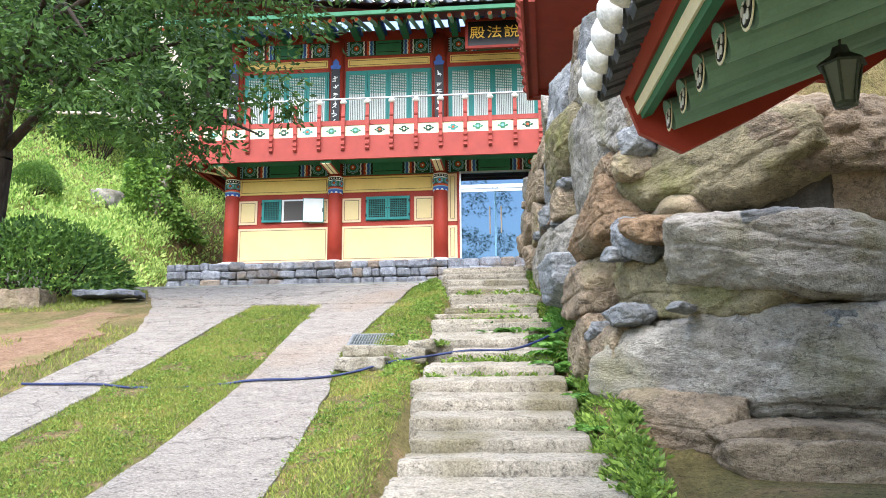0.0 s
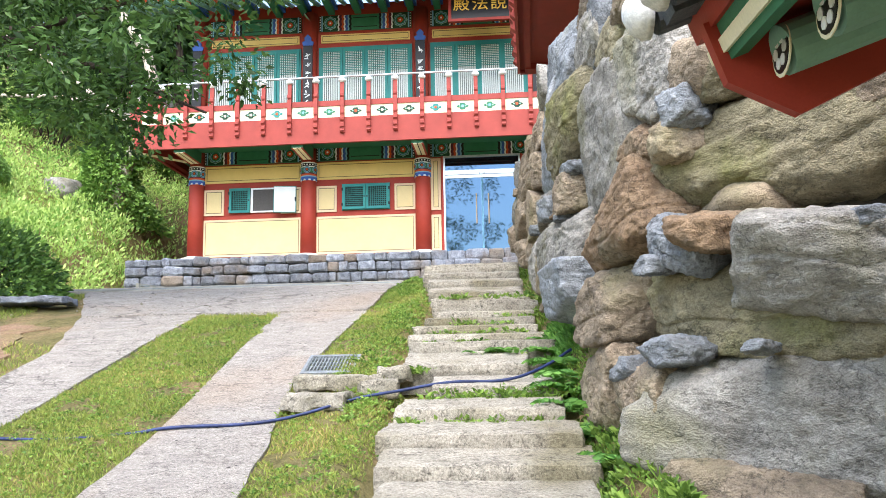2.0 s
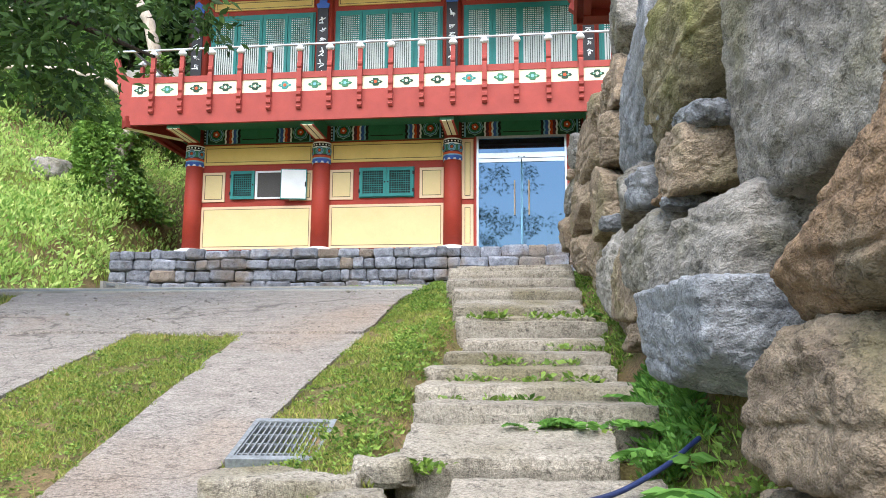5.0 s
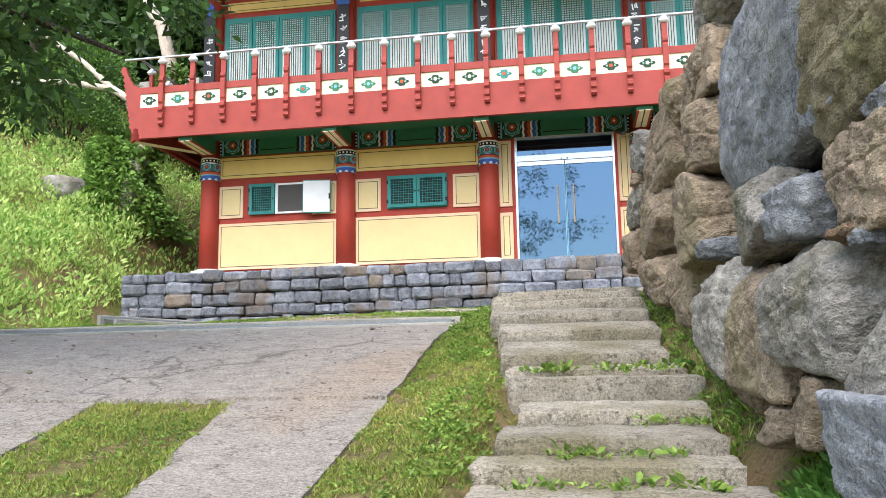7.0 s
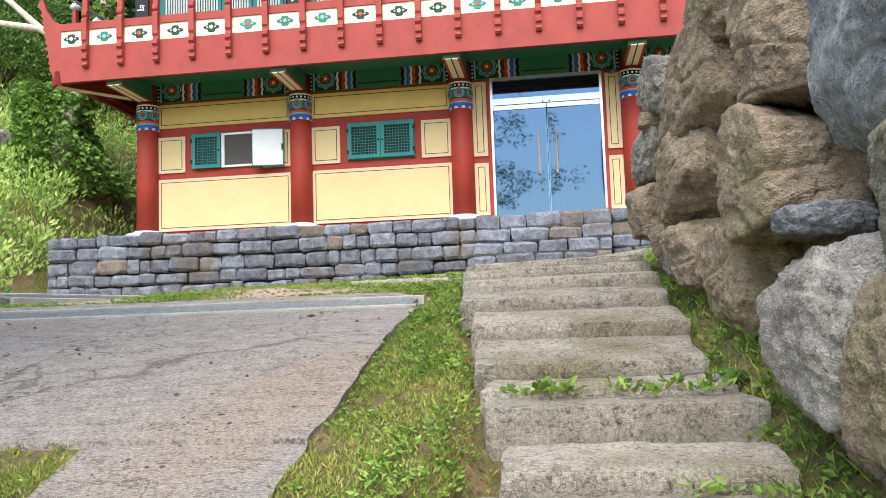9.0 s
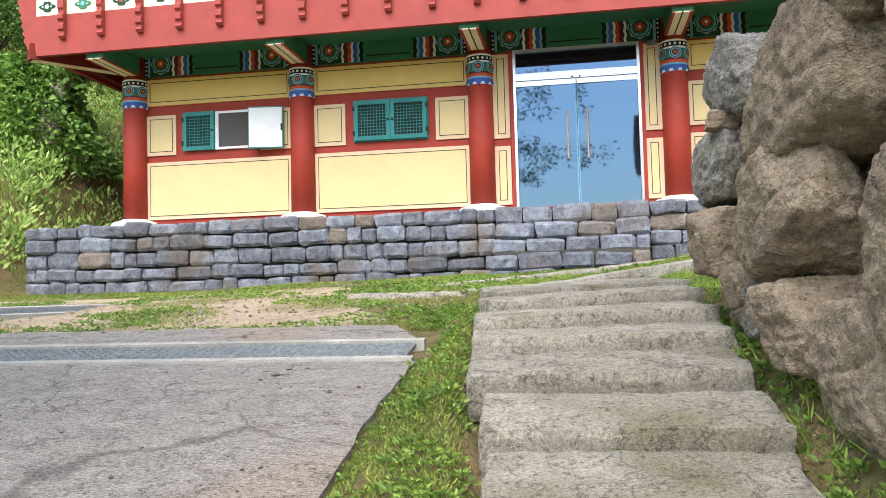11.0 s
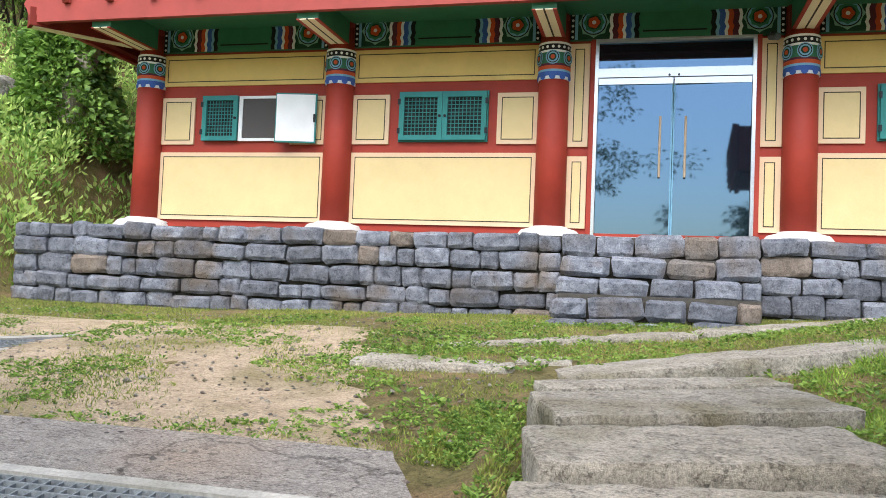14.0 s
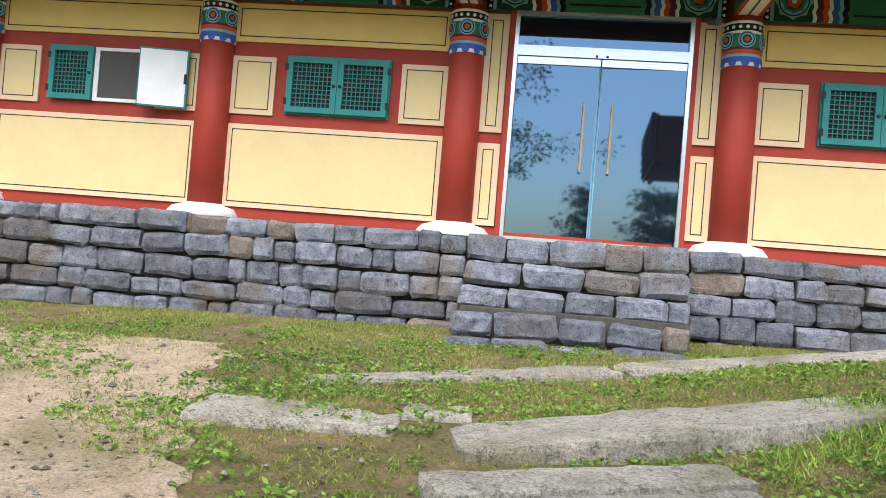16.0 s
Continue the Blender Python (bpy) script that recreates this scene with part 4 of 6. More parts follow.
def column(x):
    c = Shape().lathe((x, FY - 0.02, 5.16), [(0.215, 0), (0.21, 1.2), (0.2, 2.9)], M_RED, 24).make("column", hall, "round red-painted column", smooth=True)
    z = 5.16
    cap = Shape()
    bands = [(7.24, 7.28, M_WHITE), (7.28, 7.34, M_BLUE), (7.34, 7.37, M_SKYB), (7.37, 7.42, M_ORANGE), (7.42, 7.45, M_MAROON), (7.45, 7.6, M_GREEN), (7.6, 7.63, M_WHITE), (7.63, 7.71, M_BLACK), (7.71, 7.74, M_WHITE)]
    for z0, z1, m in bands:
        cap.lathe((x, FY - 0.02, z0), [(0.219, 0), (0.219, z1 - z0)], m, 24)
    for k in range(9):
        a = math.pi * (1 + (k + 0.5) / 9)
        p = Vector((x + 0.222 * math.cos(a), FY - 0.02 + 0.222 * math.sin(a), 7.67))
        cap.rod(p, p + Vector((math.cos(a), math.sin(a), 0)) * 0.004, 0.02, 0.02, M_WHITE, 8)
    for k in range(3):
        a = math.pi * (1 + (k + 0.5) / 3)
        d = Vector((math.cos(a), math.sin(a), 0))
        p = Vector((x, FY - 0.02, 7.53)) + d * 0.215
        for r, m, h in ((0.095, M_SKYB, 0.008), (0.082, M_BLACK, 0.011), (0.07, M_SKYB, 0.014), (0.05, M_DKGREEN, 0.017), (0.03, M_ORANGE, 0.02)):
            cap.rod(p, p + d * h, r, r, m, 14)
    for k in range(5):
        a = math.pi * (1 + (k + 0.5) / 5)
        d = Vector((math.cos(a), math.sin(a), 0))
        p = Vector((x, FY - 0.02, 0)) + d * 0.22
        # scalloped lower edge
        cap.rod(p + Vector((0, 0, 7.275)), p + Vector((0, 0, 7.275)) + d * 0.004, 0.045, 0.045, M_BLUE, 10)
    cap.make("capital", c, "capital band painted blue, white and orange")
    Shape().lathe((x, FY - 0.02, 7.74), [(0.2, 0), (0.2, 0.5)], M_DARKRED, 20).make("neck", c)
    pl = Shape().lathe((x, FY - 0.05, 5.08), [(0.44, 0), (0.43, 0.07), (0.37, 0.14), (0.26, 0.17), (0.24, 0.19)], M_PLINTH, 28)
    pl.make("plinth", c, "whitewashed round plinth stone", smooth=True)
    # cantilever beam with striped underside
    arm = Shape().box(x - 0.15, x + 0.15, 23.22, FY - 0.1, 7.82, 8.14, M_GREEN).make("bracket_beam", hall, "green cantilever beam with cream striped underside")
    for a, b, m in ((-0.152, -0.105, M_RED), (-0.105, -0.012, M_PALE), (-0.012, 0.012, M_LINE), (0.012, 0.105, M_PALE), (0.105, 0.152, M_RED)):
        Shape().box(x + a, x + b, 23.2, FY - 0.2, 7.806, 7.82, m).make("painted_stripe", arm)


for x in COLS:
    column(x)


def painted_beam(x0, x1, z0, z1, y=FY - 0.06):
    s = Shape().box(x0, x1, y, FY + 0.02, z0, z1, M_GREEN)
    h = z1 - z0
    zc = (z0 + z1) / 2
    s.box(x0 + 0.95, x1 - 0.95, y - 0.006, y, z0 + 0.08, z0 + 0.1, M_BLACK)
    s.box(x0 + 0.95, x1 - 0.95, y - 0.006, y, z1 - 0.1, z1 - 0.08, M_BLACK)
    for e, sg in ((x0, 1), (x1, -1)):
        def lane(a, b, m, wave=0.0):
            pts = []
            n = 8
            for i in range(n + 1):
                z = z0 + h * i / n
                pts.append((e + sg * (a + wave * math.sin(i * 2.4)), z))
            for i in range(n, -1, -1):
                z = z0 + h * i / n
                pts.append((e + sg * (b + wave * math.sin(i * 2.4)), z))
            s.prism(pts, lambda u, v, k: (u, y - 0.005 * (1 - k), v), m)
        lane(0.0, 0.06, M_BLACK)
        for i in range(6):
            s.face_disc(e + sg * 0.03, z0 + h * (i + 0.5) / 6, y - 0.005, 0.018, M_WHITE, 8, 0.004)
        lane(0.06, 0.1, M_SKYB)
        s.prism([(e + sg * 0.1, z0), (e + sg * 0.52, z0), (e + sg * 0.52, z1), (e + sg * 0.1, z1)], lambda u, v, k: (u, y - 0.004 * (1 - k), v), M_DKGREEN)
        cx = e + sg * 0.31
        r = min(0.19, h * 0.45)
        for q, m, d in ((1.0, M_RAFT, 0.007), (0.88, M_BLACK, 0.009), (0.8, M_SKYB, 0.011), (0.68, M_GREEN, 0.013), (0.5, M_DKGREEN, 0.015), (0.4, M_ORANGE, 0.017), (0.14, M_WHITE, 0.019)):
            s.face_disc(cx, zc, y, r * q, m, 24, d, 0.09 if q in (1.0, 0.68, 0.4) else 0.0, 8 if q != 0.4 else 5)
        for a, b, m in ((0.52, 0.56, M_WHITE), (0.56, 0.63, M_MAROON), (0.63, 0.69, M_ORANGE), (0.69, 0.73, M_WHITE), (0.73, 0.8, M_BLUE), (0.8, 0.84, M_SKYB), (0.84, 0.9, M_BLACK)):
            lane(a, b, m, 0.012)
    s.make("painted_beam", hall, "green beam painted with lotus roundels and wave bands")


for k in range(5):
    a, b = COLS[k] + 0.205, COLS[k + 1] - 0.205
    painted_beam(a, b, 7.8, 8.25)
    painted_beam(a + 0.05, b - 0.05, 11.5, 11.95, FY - 0.02)
    if k != 2:
        framed_panel(a, b, 5.262, 6.277)
        framed_panel(a, b, 7.29, 7.76, M_OCHRE)
    else:
        for p0, p1 in ((a, a + 0.27), (b - 0.28, b - 0.01)):
            framed_panel(p0, p1, 5.262, 6.23, inset=0.07)
            framed_panel(p0, p1, 6.36, 7.76, inset=0.07)
    if k in (0, 1, 3, 4):
        framed_panel(a, a + 0.55, 6.40, 7.11)
        framed_panel(b - 0.56, b, 6.40, 7.11)
    framed_panel(a + 0.1, b - 0.1, 11.16, 11.4, M_OCHRE, 0.04)

Shape().box(-8.42, 7.05, FY - 0.03, FY + 0.02, 5.1, 5.2, M_RED).make("sill_beam", hall)


def lattice(s, x0, x1, z0, z1, y, m, nx=9, nz=8, t=0.012):
    for i in range(1, nx):
        x = x0 + (x1 - x0) * i / nx
        s.box(x - t / 2, x + t / 2, y - 0.012, y, z0, z1, m)
    for i in range(1, nz):
        z = z0 + (z1 - z0) * i / nz
        s.box(x0, x1, y - 0.014, y - 0.002, z - t / 2, z + t / 2, m)


def shutter(x0, x1, z0, z1, y, parent, knob=1):
    f = Shape()
    w = 0.07
    for a in ((x0, x1, z0, z0 + w), (x0, x1, z1 - w, z1), (x0, x0 + w, z0 + w, z1 - w), (x1 - w, x1, z0 + w, z1 - w)):
        f.box(a[0], a[1], y - 0.03, y + 0.02, a[2], a[3], M_TEAL)
    ob = f.make("shutter", parent, "teal lattice shutter leaf")
    la = Shape()
    # dark backing, gives the lattice openings their shade by colour
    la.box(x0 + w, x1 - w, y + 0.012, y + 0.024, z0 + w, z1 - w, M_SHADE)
    lattice(la, x0 + w, x1 - w, z0 + w, z1 - w, y, M_TEAL, 9, 10, 0.009)
    la.make("lattice", ob)
    kx = x1 - 0.035 if knob > 0 else x0 + 0.035
    Shape().rod((kx, y - 0.03, (z0 + z1) / 2), (kx, y - 0.05, (z0 + z1) / 2), 0.022, 0.018, M_BLACK, 10).make("knob", ob)
    hx = x0 - 0.004 if knob > 0 else x1 + 0.004
    for z in (z0 + 0.13, z1 - 0.13):
        Shape().box(hx - 0.02, hx + 0.02, y - 0.036, y - 0.02, z - 0.04, z + 0.04, M_BLACK).make("hinge", ob)


def window_pair(n, x0, x1):
    w = thing("window_%d" % n, "closed pair of teal lattice shutters in the wall", "window", kind="structure")
    Shape().box(x0 - 0.02, x1 + 0.02, FY - 0.015, FY + 0.03, 6.43, 7.145, M_TEAL).make("window_frame", w)
    m = (x0 + x1) / 2
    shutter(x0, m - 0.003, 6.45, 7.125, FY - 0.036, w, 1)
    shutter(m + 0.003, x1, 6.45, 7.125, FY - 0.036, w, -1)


window_pair(2, -4.41, -3.16)
window_pair(3, 1.78, 3.03)
window_pair(4, 4.87, 6.12)
w = thing("window_1", "window with one teal shutter closed and one swung open showing its white back", "window", kind="structure")
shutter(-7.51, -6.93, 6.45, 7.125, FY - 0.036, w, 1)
f = Shape()
for a in ((-6.92, -6.2, 6.45, 6.49), (-6.92, -6.2, 7.08, 7.12), (-6.92, -6.86, 6.49, 7.08)):
    f.box(a[0], a[1], FY - 0.03, FY + 0.02, a[2], a[3], M_WHITE)
f.make("window_frame", w, "white plastic window frame")
Shape().box(-6.86, -6.2, FY - 0.014, FY, 6.49, 7.08, M_DARKGLASS).make("pane", w, "grey insect screen")
tilt = pose(-5.66, FY - 0.05, 0, 0, 0, 0) @ pose(0, 0, 0, 0, 0, 10)
op = Shape().box(-0.6, 0.0, -0.05, -0.01, 6.4, 7.12, M_TEAL, tilt)
op.box(-0.585, -0.02, -0.058, -0.05, 6.42, 7.1, M_WHITE, tilt).make("shutter", w, "open shutter leaf with a white back")
Shape().box(-5.69, -5.66, FY - 0.12, FY - 0.09, 6.7, 6.82, M_BLACK).make("latch", w)

# glass entrance
door = thing("door_1", "closed double glass door with steel frame and blue reflective panes", "door", kind="structure")
D0, D1, DM = -1.7, 0.335, -0.68
f = Shape()
for a in ((D0, D0 + 0.045, 5.13, 7.8), (D1 - 0.045, D1, 5.13, 7.8), (D0 + 0.045, D1 - 0.045, 7.755, 7.8), (D0 + 0.045, D1 - 0.045, 7.28, 7.4), (D0 + 0.045, D1 - 0.045, 5.11, 5.16)):
    f.box(a[0], a[1], FY - 0.06, FY + 0.06, a[2], a[3], M_STEEL)
f.make("door_frame", door, "brushed steel frame")
Shape().box(D0 + 0.045, D1 - 0.045, FY, FY + 0.012, 7.4, 7.755, M_GLASS).make("transom_pane", door)
for x0, x1, hx in ((D0 + 0.05, DM - 0.008, DM - 0.16), (DM + 0.008, D1 - 0.05, DM + 0.16)):
    ajar = pose((x0 + x1) / 2, FY - 0.003, 0) @ pose(0, 0, 0, 0, 0, -2.5 if hx > DM else 0)
    lf = Shape().box((x0 - x1) / 2, (x1 - x0) / 2, -0.007, 0.007, 5.165, 7.19, M_GLASS, ajar).make("door_leaf", door, "blue reflective glass leaf")
    Shape().box(x0, x1, FY - 0.035, FY + 0.03, 7.19, 7.272, M_STEEL).make("top_rail", lf)
    Shape().box(x0, x1, FY - 0.02, FY + 0.02, 5.162, 5.2, M_STEEL).make("bottom_rail", lf)
    e = x1 if hx < DM else x0
    Shape().box(e - 0.012, e + 0.012, FY - 0.016, FY + 0.01, 5.2, 7.19, M_SKYB).make("edge_strip", lf, "pale blue glass edge")
    h = Shape().rod((hx, FY - 0.07, 5.95), (hx, FY - 0.07, 6.75), 0.016, 0.016, M_WOODH, 12)
    for z in (6.0, 6.7):
        h.rod((hx, FY - 0.07, z), (hx, FY - 0.01, z), 0.009, 0.009, M_STEEL, 8)
    h.make("handle", lf, "pale wooden pull bar")
    Shape().rod((DM + (0.06 if hx > DM else -0.06), FY - 0.04, 7.3), (DM + (0.06 if hx > DM else -0.06), FY - 0.065, 7.3), 0.016, 0.016, M_BLACK, 10).make("lock", lf)
Shape().box(D0 - 0.06, D0, FY - 0.05, FY + 0.06, 5.13, 7.82, M_RED).make("door_jamb", door)
Shape().box(D1, D1 + 0.06, FY - 0.05, FY + 0.06, 5.13, 7.82, M_RED).make("door_jamb", door)
# Added sheet: its near-black colour stands for the unlit room behind the glass.
Shape().box(-1.72, 0.36, FY + 0.3, FY + 0.32, 5.1, 7.9, M_DEEP_SHADE).make("shade_sheet", door)
cam_box = thing("security_camera", "small dark surveillance camera under the beam", "camera", at=(0.5, 24.25, 7.72))
Shape().box(-0.03, 0.03, 0.02, 0.2, 0.03, 0.06, M_BLACK).make("bracket", cam_box)
Shape().rod((-0.03, 0.06, 0), (0.03, -0.12, -0.05), 0.04, 0.045, M_SLATE, 12).make("body", cam_box)

# ---------------------------------------------------------------- balcony
BY, BX = 23.12, -9.4
Shape().box(BX, 8.6, BY, BY + 0.09, 7.9, 8.56, M_FASCIA).make("balcony_fascia", hall, "broad red balcony fascia board")
Shape().box(BX, 8.6, BY + 0.01, BY + 0.09, 8.56, 8.86, M_PALE).make("frieze", hall, "pale frieze between the balusters")
Shape().box(BX, 8.6, BY - 0.012, BY + 0.1, 8.86, 9.0, M_FASCIA).make("top_rail", hall, "red balcony rail")
b = Shape().box(BX, BX + 0.09, BY + 0.09, 31.5, 7.9, 8.56, M_FASCIA)
b.box(BX + 0.01, BX + 0.09, BY + 0.1, 31.5, 8.56, 8.86, M_PALE).box(BX - 0.012, BX + 0.09, BY + 0.1, 31.5, 8.86, 9.0, M_FASCIA)
b.make("balcony_side", hall, "red balcony fascia with a pale frieze")
deck = Shape().box(BX + 0.09, 8.6, BY + 0.09, FY, 8.14, 8.26, M_GREEN)
deck.box(BX + 0.09, -8.42, FY, 31.5, 8.14, 8.26, M_GREEN)
deck.box(BX + 0.09, 8.6, BY + 0.09, BY + 0.22, 7.96, 8.14, M_DARKRED)
deck.box(BX + 0.09, BX + 0.24, BY + 0.22, 31.4, 7.96, 8.14, M_DARKRED)
deck.make("balcony_deck", hall, "balcony deck with green underside")
# corner beam under the balcony
cb = Shape()
tn = pose(-8.5, 24.42, 7.86) @ pose(0, 0, 0, 0, 0, 230)
cb.box(-0.05, 1.65, -0.11, 0.11, 0.0, 0.26, M_DARKRED, tn)
cb.box(0.2, 1.6, -0.08, 0.08, -0.012, 0.0, M_PALE, tn)
cb.make("corner_beam", hall, "diagonal corner beam with cream underside")
# scrolled end board
pts = [(8.0, 0.0), (8.02, 0.22)]
for i in range(10):
    z = 8.1 + 0.13 * i
    pts += [(z, 0.26 + 0.03 * i), (z + 0.07, 0.33 + 0.03 * i)]
pts += [(9.42, 0.64), (9.5, 0.6), (9.5, 0.5), (9.3, 0.42), (9.1, 0.25), (9.0, 0.0)]
Shape().prism(pts, lambda u, v, k: (BX - v * 0.75, BY + 0.02 + 0.09 * k, u), M_FASCIA).make("scroll_board", hall, "red end board with scrolled edge")


def baluster_shape():
    s = Shape()
    prof = [(0.0, 8.14), (0.05, 8.14), (0.085, 8.18), (0.06, 8.22), (0.06, 8.26), (0.1, 8.29), (0.1, 8.36), (0.065, 8.39), (0.065, 8.42), (0.11, 8.46), (0.11, 8.52), (0.075, 8.55), (0.075, 8.6), (0.1, 8.64), (0.1, 9.02), (0.07, 9.06), (0.1, 9.1), (0.1, 9.16), (0.07, 9.19), (0.07, 9.46), (0.0, 9.46), (0.0, 8.14)]
    s.prism(prof[:-1], lambda u, v, k: (-0.05 + 0.1 * k, -u, v), M_FASCIA)
    return s


def lotus_cap(at):
    return Shape().lathe(at, [(0.05, 0), (0.085, 0.03), (0.1, 0.06), (0.085, 0.09), (0.06, 0.1), (0.06, 0.125), (0.03, 0.14)], M_WHITE, 14)


bal = baluster_shape().mesh("baluster")
capm = lotus_cap((0, -0.04, 9.46)).mesh("lotus_cap", True)


def baluster(m):
    o = new("baluster", bal)
    o.parent = hall
    o.matrix_world = m
    c = new("lotus_cap", capm)
    c.parent = o
    c["label"] = "white lotus-shaped cap"


xs = [-2.1 + 0.68 * k for k in range(-10, 16)]
for x in xs:
    baluster(pose(x, BY, 0))
for k in range(10):
    baluster(pose(BX, BY + 0.5 + 0.75 * k, 0, 0, 0, -90))


def flower_plaque(x, k):
    s = Shape()
    c1, c2 = ((M_GREEN, M_SKYB), (M_TEAL, M_ORANGE), (M_DKGREEN, M_PALE), (M_DKGREEN, M_ORANGE))[k % 4]
    pts = []
    for i in range(28):
        a = 2 * math.pi * i / 28
        r = 0.62 + 0.38 * abs(math.cos(2 * a)) + 0.1 * math.cos(6 * a)
        pts.append((x + 0.14 * r * math.cos(a), 8.71 + 0.095 * r * math.sin(a)))
    s.prism(pts, lambda u, v, q: (u, BY - 0.002 + 0.012 * q, v), c1)
    s.face_disc(x, 8.71, BY - 0.002, 0.035, c2, 14, 0.006, 0.2, 5)
    for e in (-0.075, 0.075):
        s.face_disc(x + e, 8.71, BY - 0.002, 0.02, M_RAFT, 10, 0.005)
    s.make("flower_plaque", hall, "pierced painted flower on the frieze")


for k, x in enumerate(xs[:-1]):
    flower_plaque(x + 0.34, (k * 7 + k // 3) % 4)
flower_plaque(xs[0] - 0.3, 2)
rail = Shape().rod((BX - 0.35, BY - 0.04, 9.62), (8.6, BY - 0.04, 9.62), 0.028, 0.028, M_STEEL, 12)
rail.rod((BX + 0.02, BY, 9.6), (BX + 0.02, 31, 9.6), 0.028, 0.028, M_STEEL, 12)
rail.make("pipe_rail", hall, "steel pipe handrail")

# ---------------------------------------------------------------- upper storey
for k in range(5):
    a, b = COLS[k] + 0.25, COLS[k + 1] - 0.25
    u = thing("window_%d" % (k + 5), "row of four closed teal lattice doors with white paper", "window", kind="structure")
    Shape().box(a, b, FY - 0.03, FY + 0.01, 8.3, 11.02, M_TEAL).make("window_frame", u)
    n = 4
    for i in range(n):
        p, q = a + 0.04 + (b - a - 0.08) * i / n + 0.01, a + 0.04 + (b - a - 0.08) * (i + 1) / n - 0.01
        lf = Shape().box(p + 0.07, q - 0.07, FY - 0.04, FY - 0.028, 8.5, 10.9, M_PAPER)
        lf.make("pane", u, "white paper pane")
        s = Shape()
        for e in ((p, q, 8.35, 8.5), (p, q, 10.88, 10.96), (p, p + 0.07, 8.5, 10.88), (q - 0.07, q, 8.5, 10.88)):
            s.box(e[0], e[1], FY - 0.06, FY - 0.03, e[2], e[3], M_TEAL)
        for j in range(1, 9):
            x = p + 0.07 + (q - p - 0.14) * j / 9
            s.box(x - 0.007, x + 0.007, FY - 0.054, FY - 0.04, 8.5, 10.88, M_DKGREEN)
        for zz in list(np.linspace(10.3, 10.85, 12)) + list(np.linspace(9.2, 9.4, 5)):
            s.box(p + 0.07, q - 0.07, FY - 0.056, FY - 0.042, zz - 0.008, zz + 0.008, M_TEAL)
        s.make("lattice_leaf", u)
for x in COLS:
    Shape().lathe((x, FY - 0.02, 8.26), [(0.2, 0), (0.2, 3.75)], M_RED, 20).make("upper_column", hall, smooth=True)
    t = thing("couplet_board", "black vertical board with white brushed characters and blue crest", "sign", "couplet boards", at=(x, FY - 0.28, 8.9))
    Shape().box(-0.13, 0.13, 0, 0.03, 0.0, 2.1, M_BLACK).make("board", t)
    r = random.Random(int(x * 10))
    for k in range(7):
        zc = 0.18 + 0.27 * k
        s = Shape()
        for _ in range(5):
            a, l = r.choice((0, 80, 25, -35)), r.uniform(0.05, 0.14)
            s.box(-l / 2, l / 2, -0.006, 0, -0.012, 0.012, M_WHITE, pose(r.uniform(-0.04, 0.04), 0, zc + r.uniform(-0.08, 0.08), 0, a, 0))
        s.make("brush_mark", t, "white brush strokes")
    s = Shape().prism([(-0.13, 2.1), (0.13, 2.1), (0.16, 2.2), (0.08, 2.24), (0.1, 2.32), (0.0, 2.42), (-0.1, 2.32), (-0.08, 2.24), (-0.16, 2.2)], lambda u, v, k: (u, -0.01 + 0.05 * k, v), M_BLUE)
    s.make("crest", t, "blue carved crest")
# brackets under the eaves
for i in range(22):
    x = -8.4 + 0.735 * i
    s = Shape().box(x - 0.09, x + 0.09, 23.5, FY, 11.98, 12.12, M_GREEN).box(x - 0.16, x + 0.16, 23.8, FY, 12.12, 12.24, M_BLUE)
    s.box(x - 0.05, x + 0.05, 23.3, 23.6, 12.0, 12.1, M_ORANGE)
    s.make("eave_bracket", hall, "painted bracket under the eaves")
EZ = 11.62
for i in range(52):
    x = -10.3 + 0.37 * i
    s = Shape().rod((x, 22.55, EZ + 0.1), (x, 24.6, EZ + 0.72), 0.062, 0.062, M_RAFT, 10)
    s.rod((x, 22.54, EZ + 0.097), (x, 22.55, EZ + 0.1), 0.05, 0.05, M_ORANGE, 10)
    s.make("rafter", hall, "green round rafter with painted end")
roof = Shape()
n = 40
top, bot = [], []
for i in range(n + 1):
    x = -10.6 + 20 * i / n
    up = 0.012 * (x + 0.6) ** 2 * 0.9
    top.append([(x, 22.4, EZ + 0.2 + up), (x, 24.6, EZ + 0.95 + up * 0.4), (x, 28, EZ + 3.4)])
vs = [p for row in top for p in row]
fs = [(i * 3 + j, i * 3 + j + 1, (i + 1) * 3 + j + 1, (i + 1) * 3 + j) for i in range(n) for j in range(2)]
roof.add(vs, fs, M_DARKRED)
roof.add([(x, y, z + 0.18) for x, y, z in vs], fs, M_SLATE)
roof.box(-10.6, 9.4, 22.38, 22.46, EZ + 0.16, EZ + 0.27, M_GREEN)
roof.make("roof", hall, "grey tiled roof with green eave board")
for i in range(54):
    x = -10.5 + 0.37 * i
    up = 0.012 * (x + 0.6) ** 2 * 0.9
    s = Shape().rod((x, 22.3, EZ + 0.45 + up), (x, 25.0, EZ + 1.35 + up * 0.4), 0.1, 0.1, M_SLATE, 12)
    s.rod((x, 22.28, EZ + 0.445 + up), (x, 22.3, EZ + 0.45 + up), 0.085, 0.085, M_MORTAR, 12)
    s.make("roof_tile_row", hall, "row of round grey tiles with pale end disc")
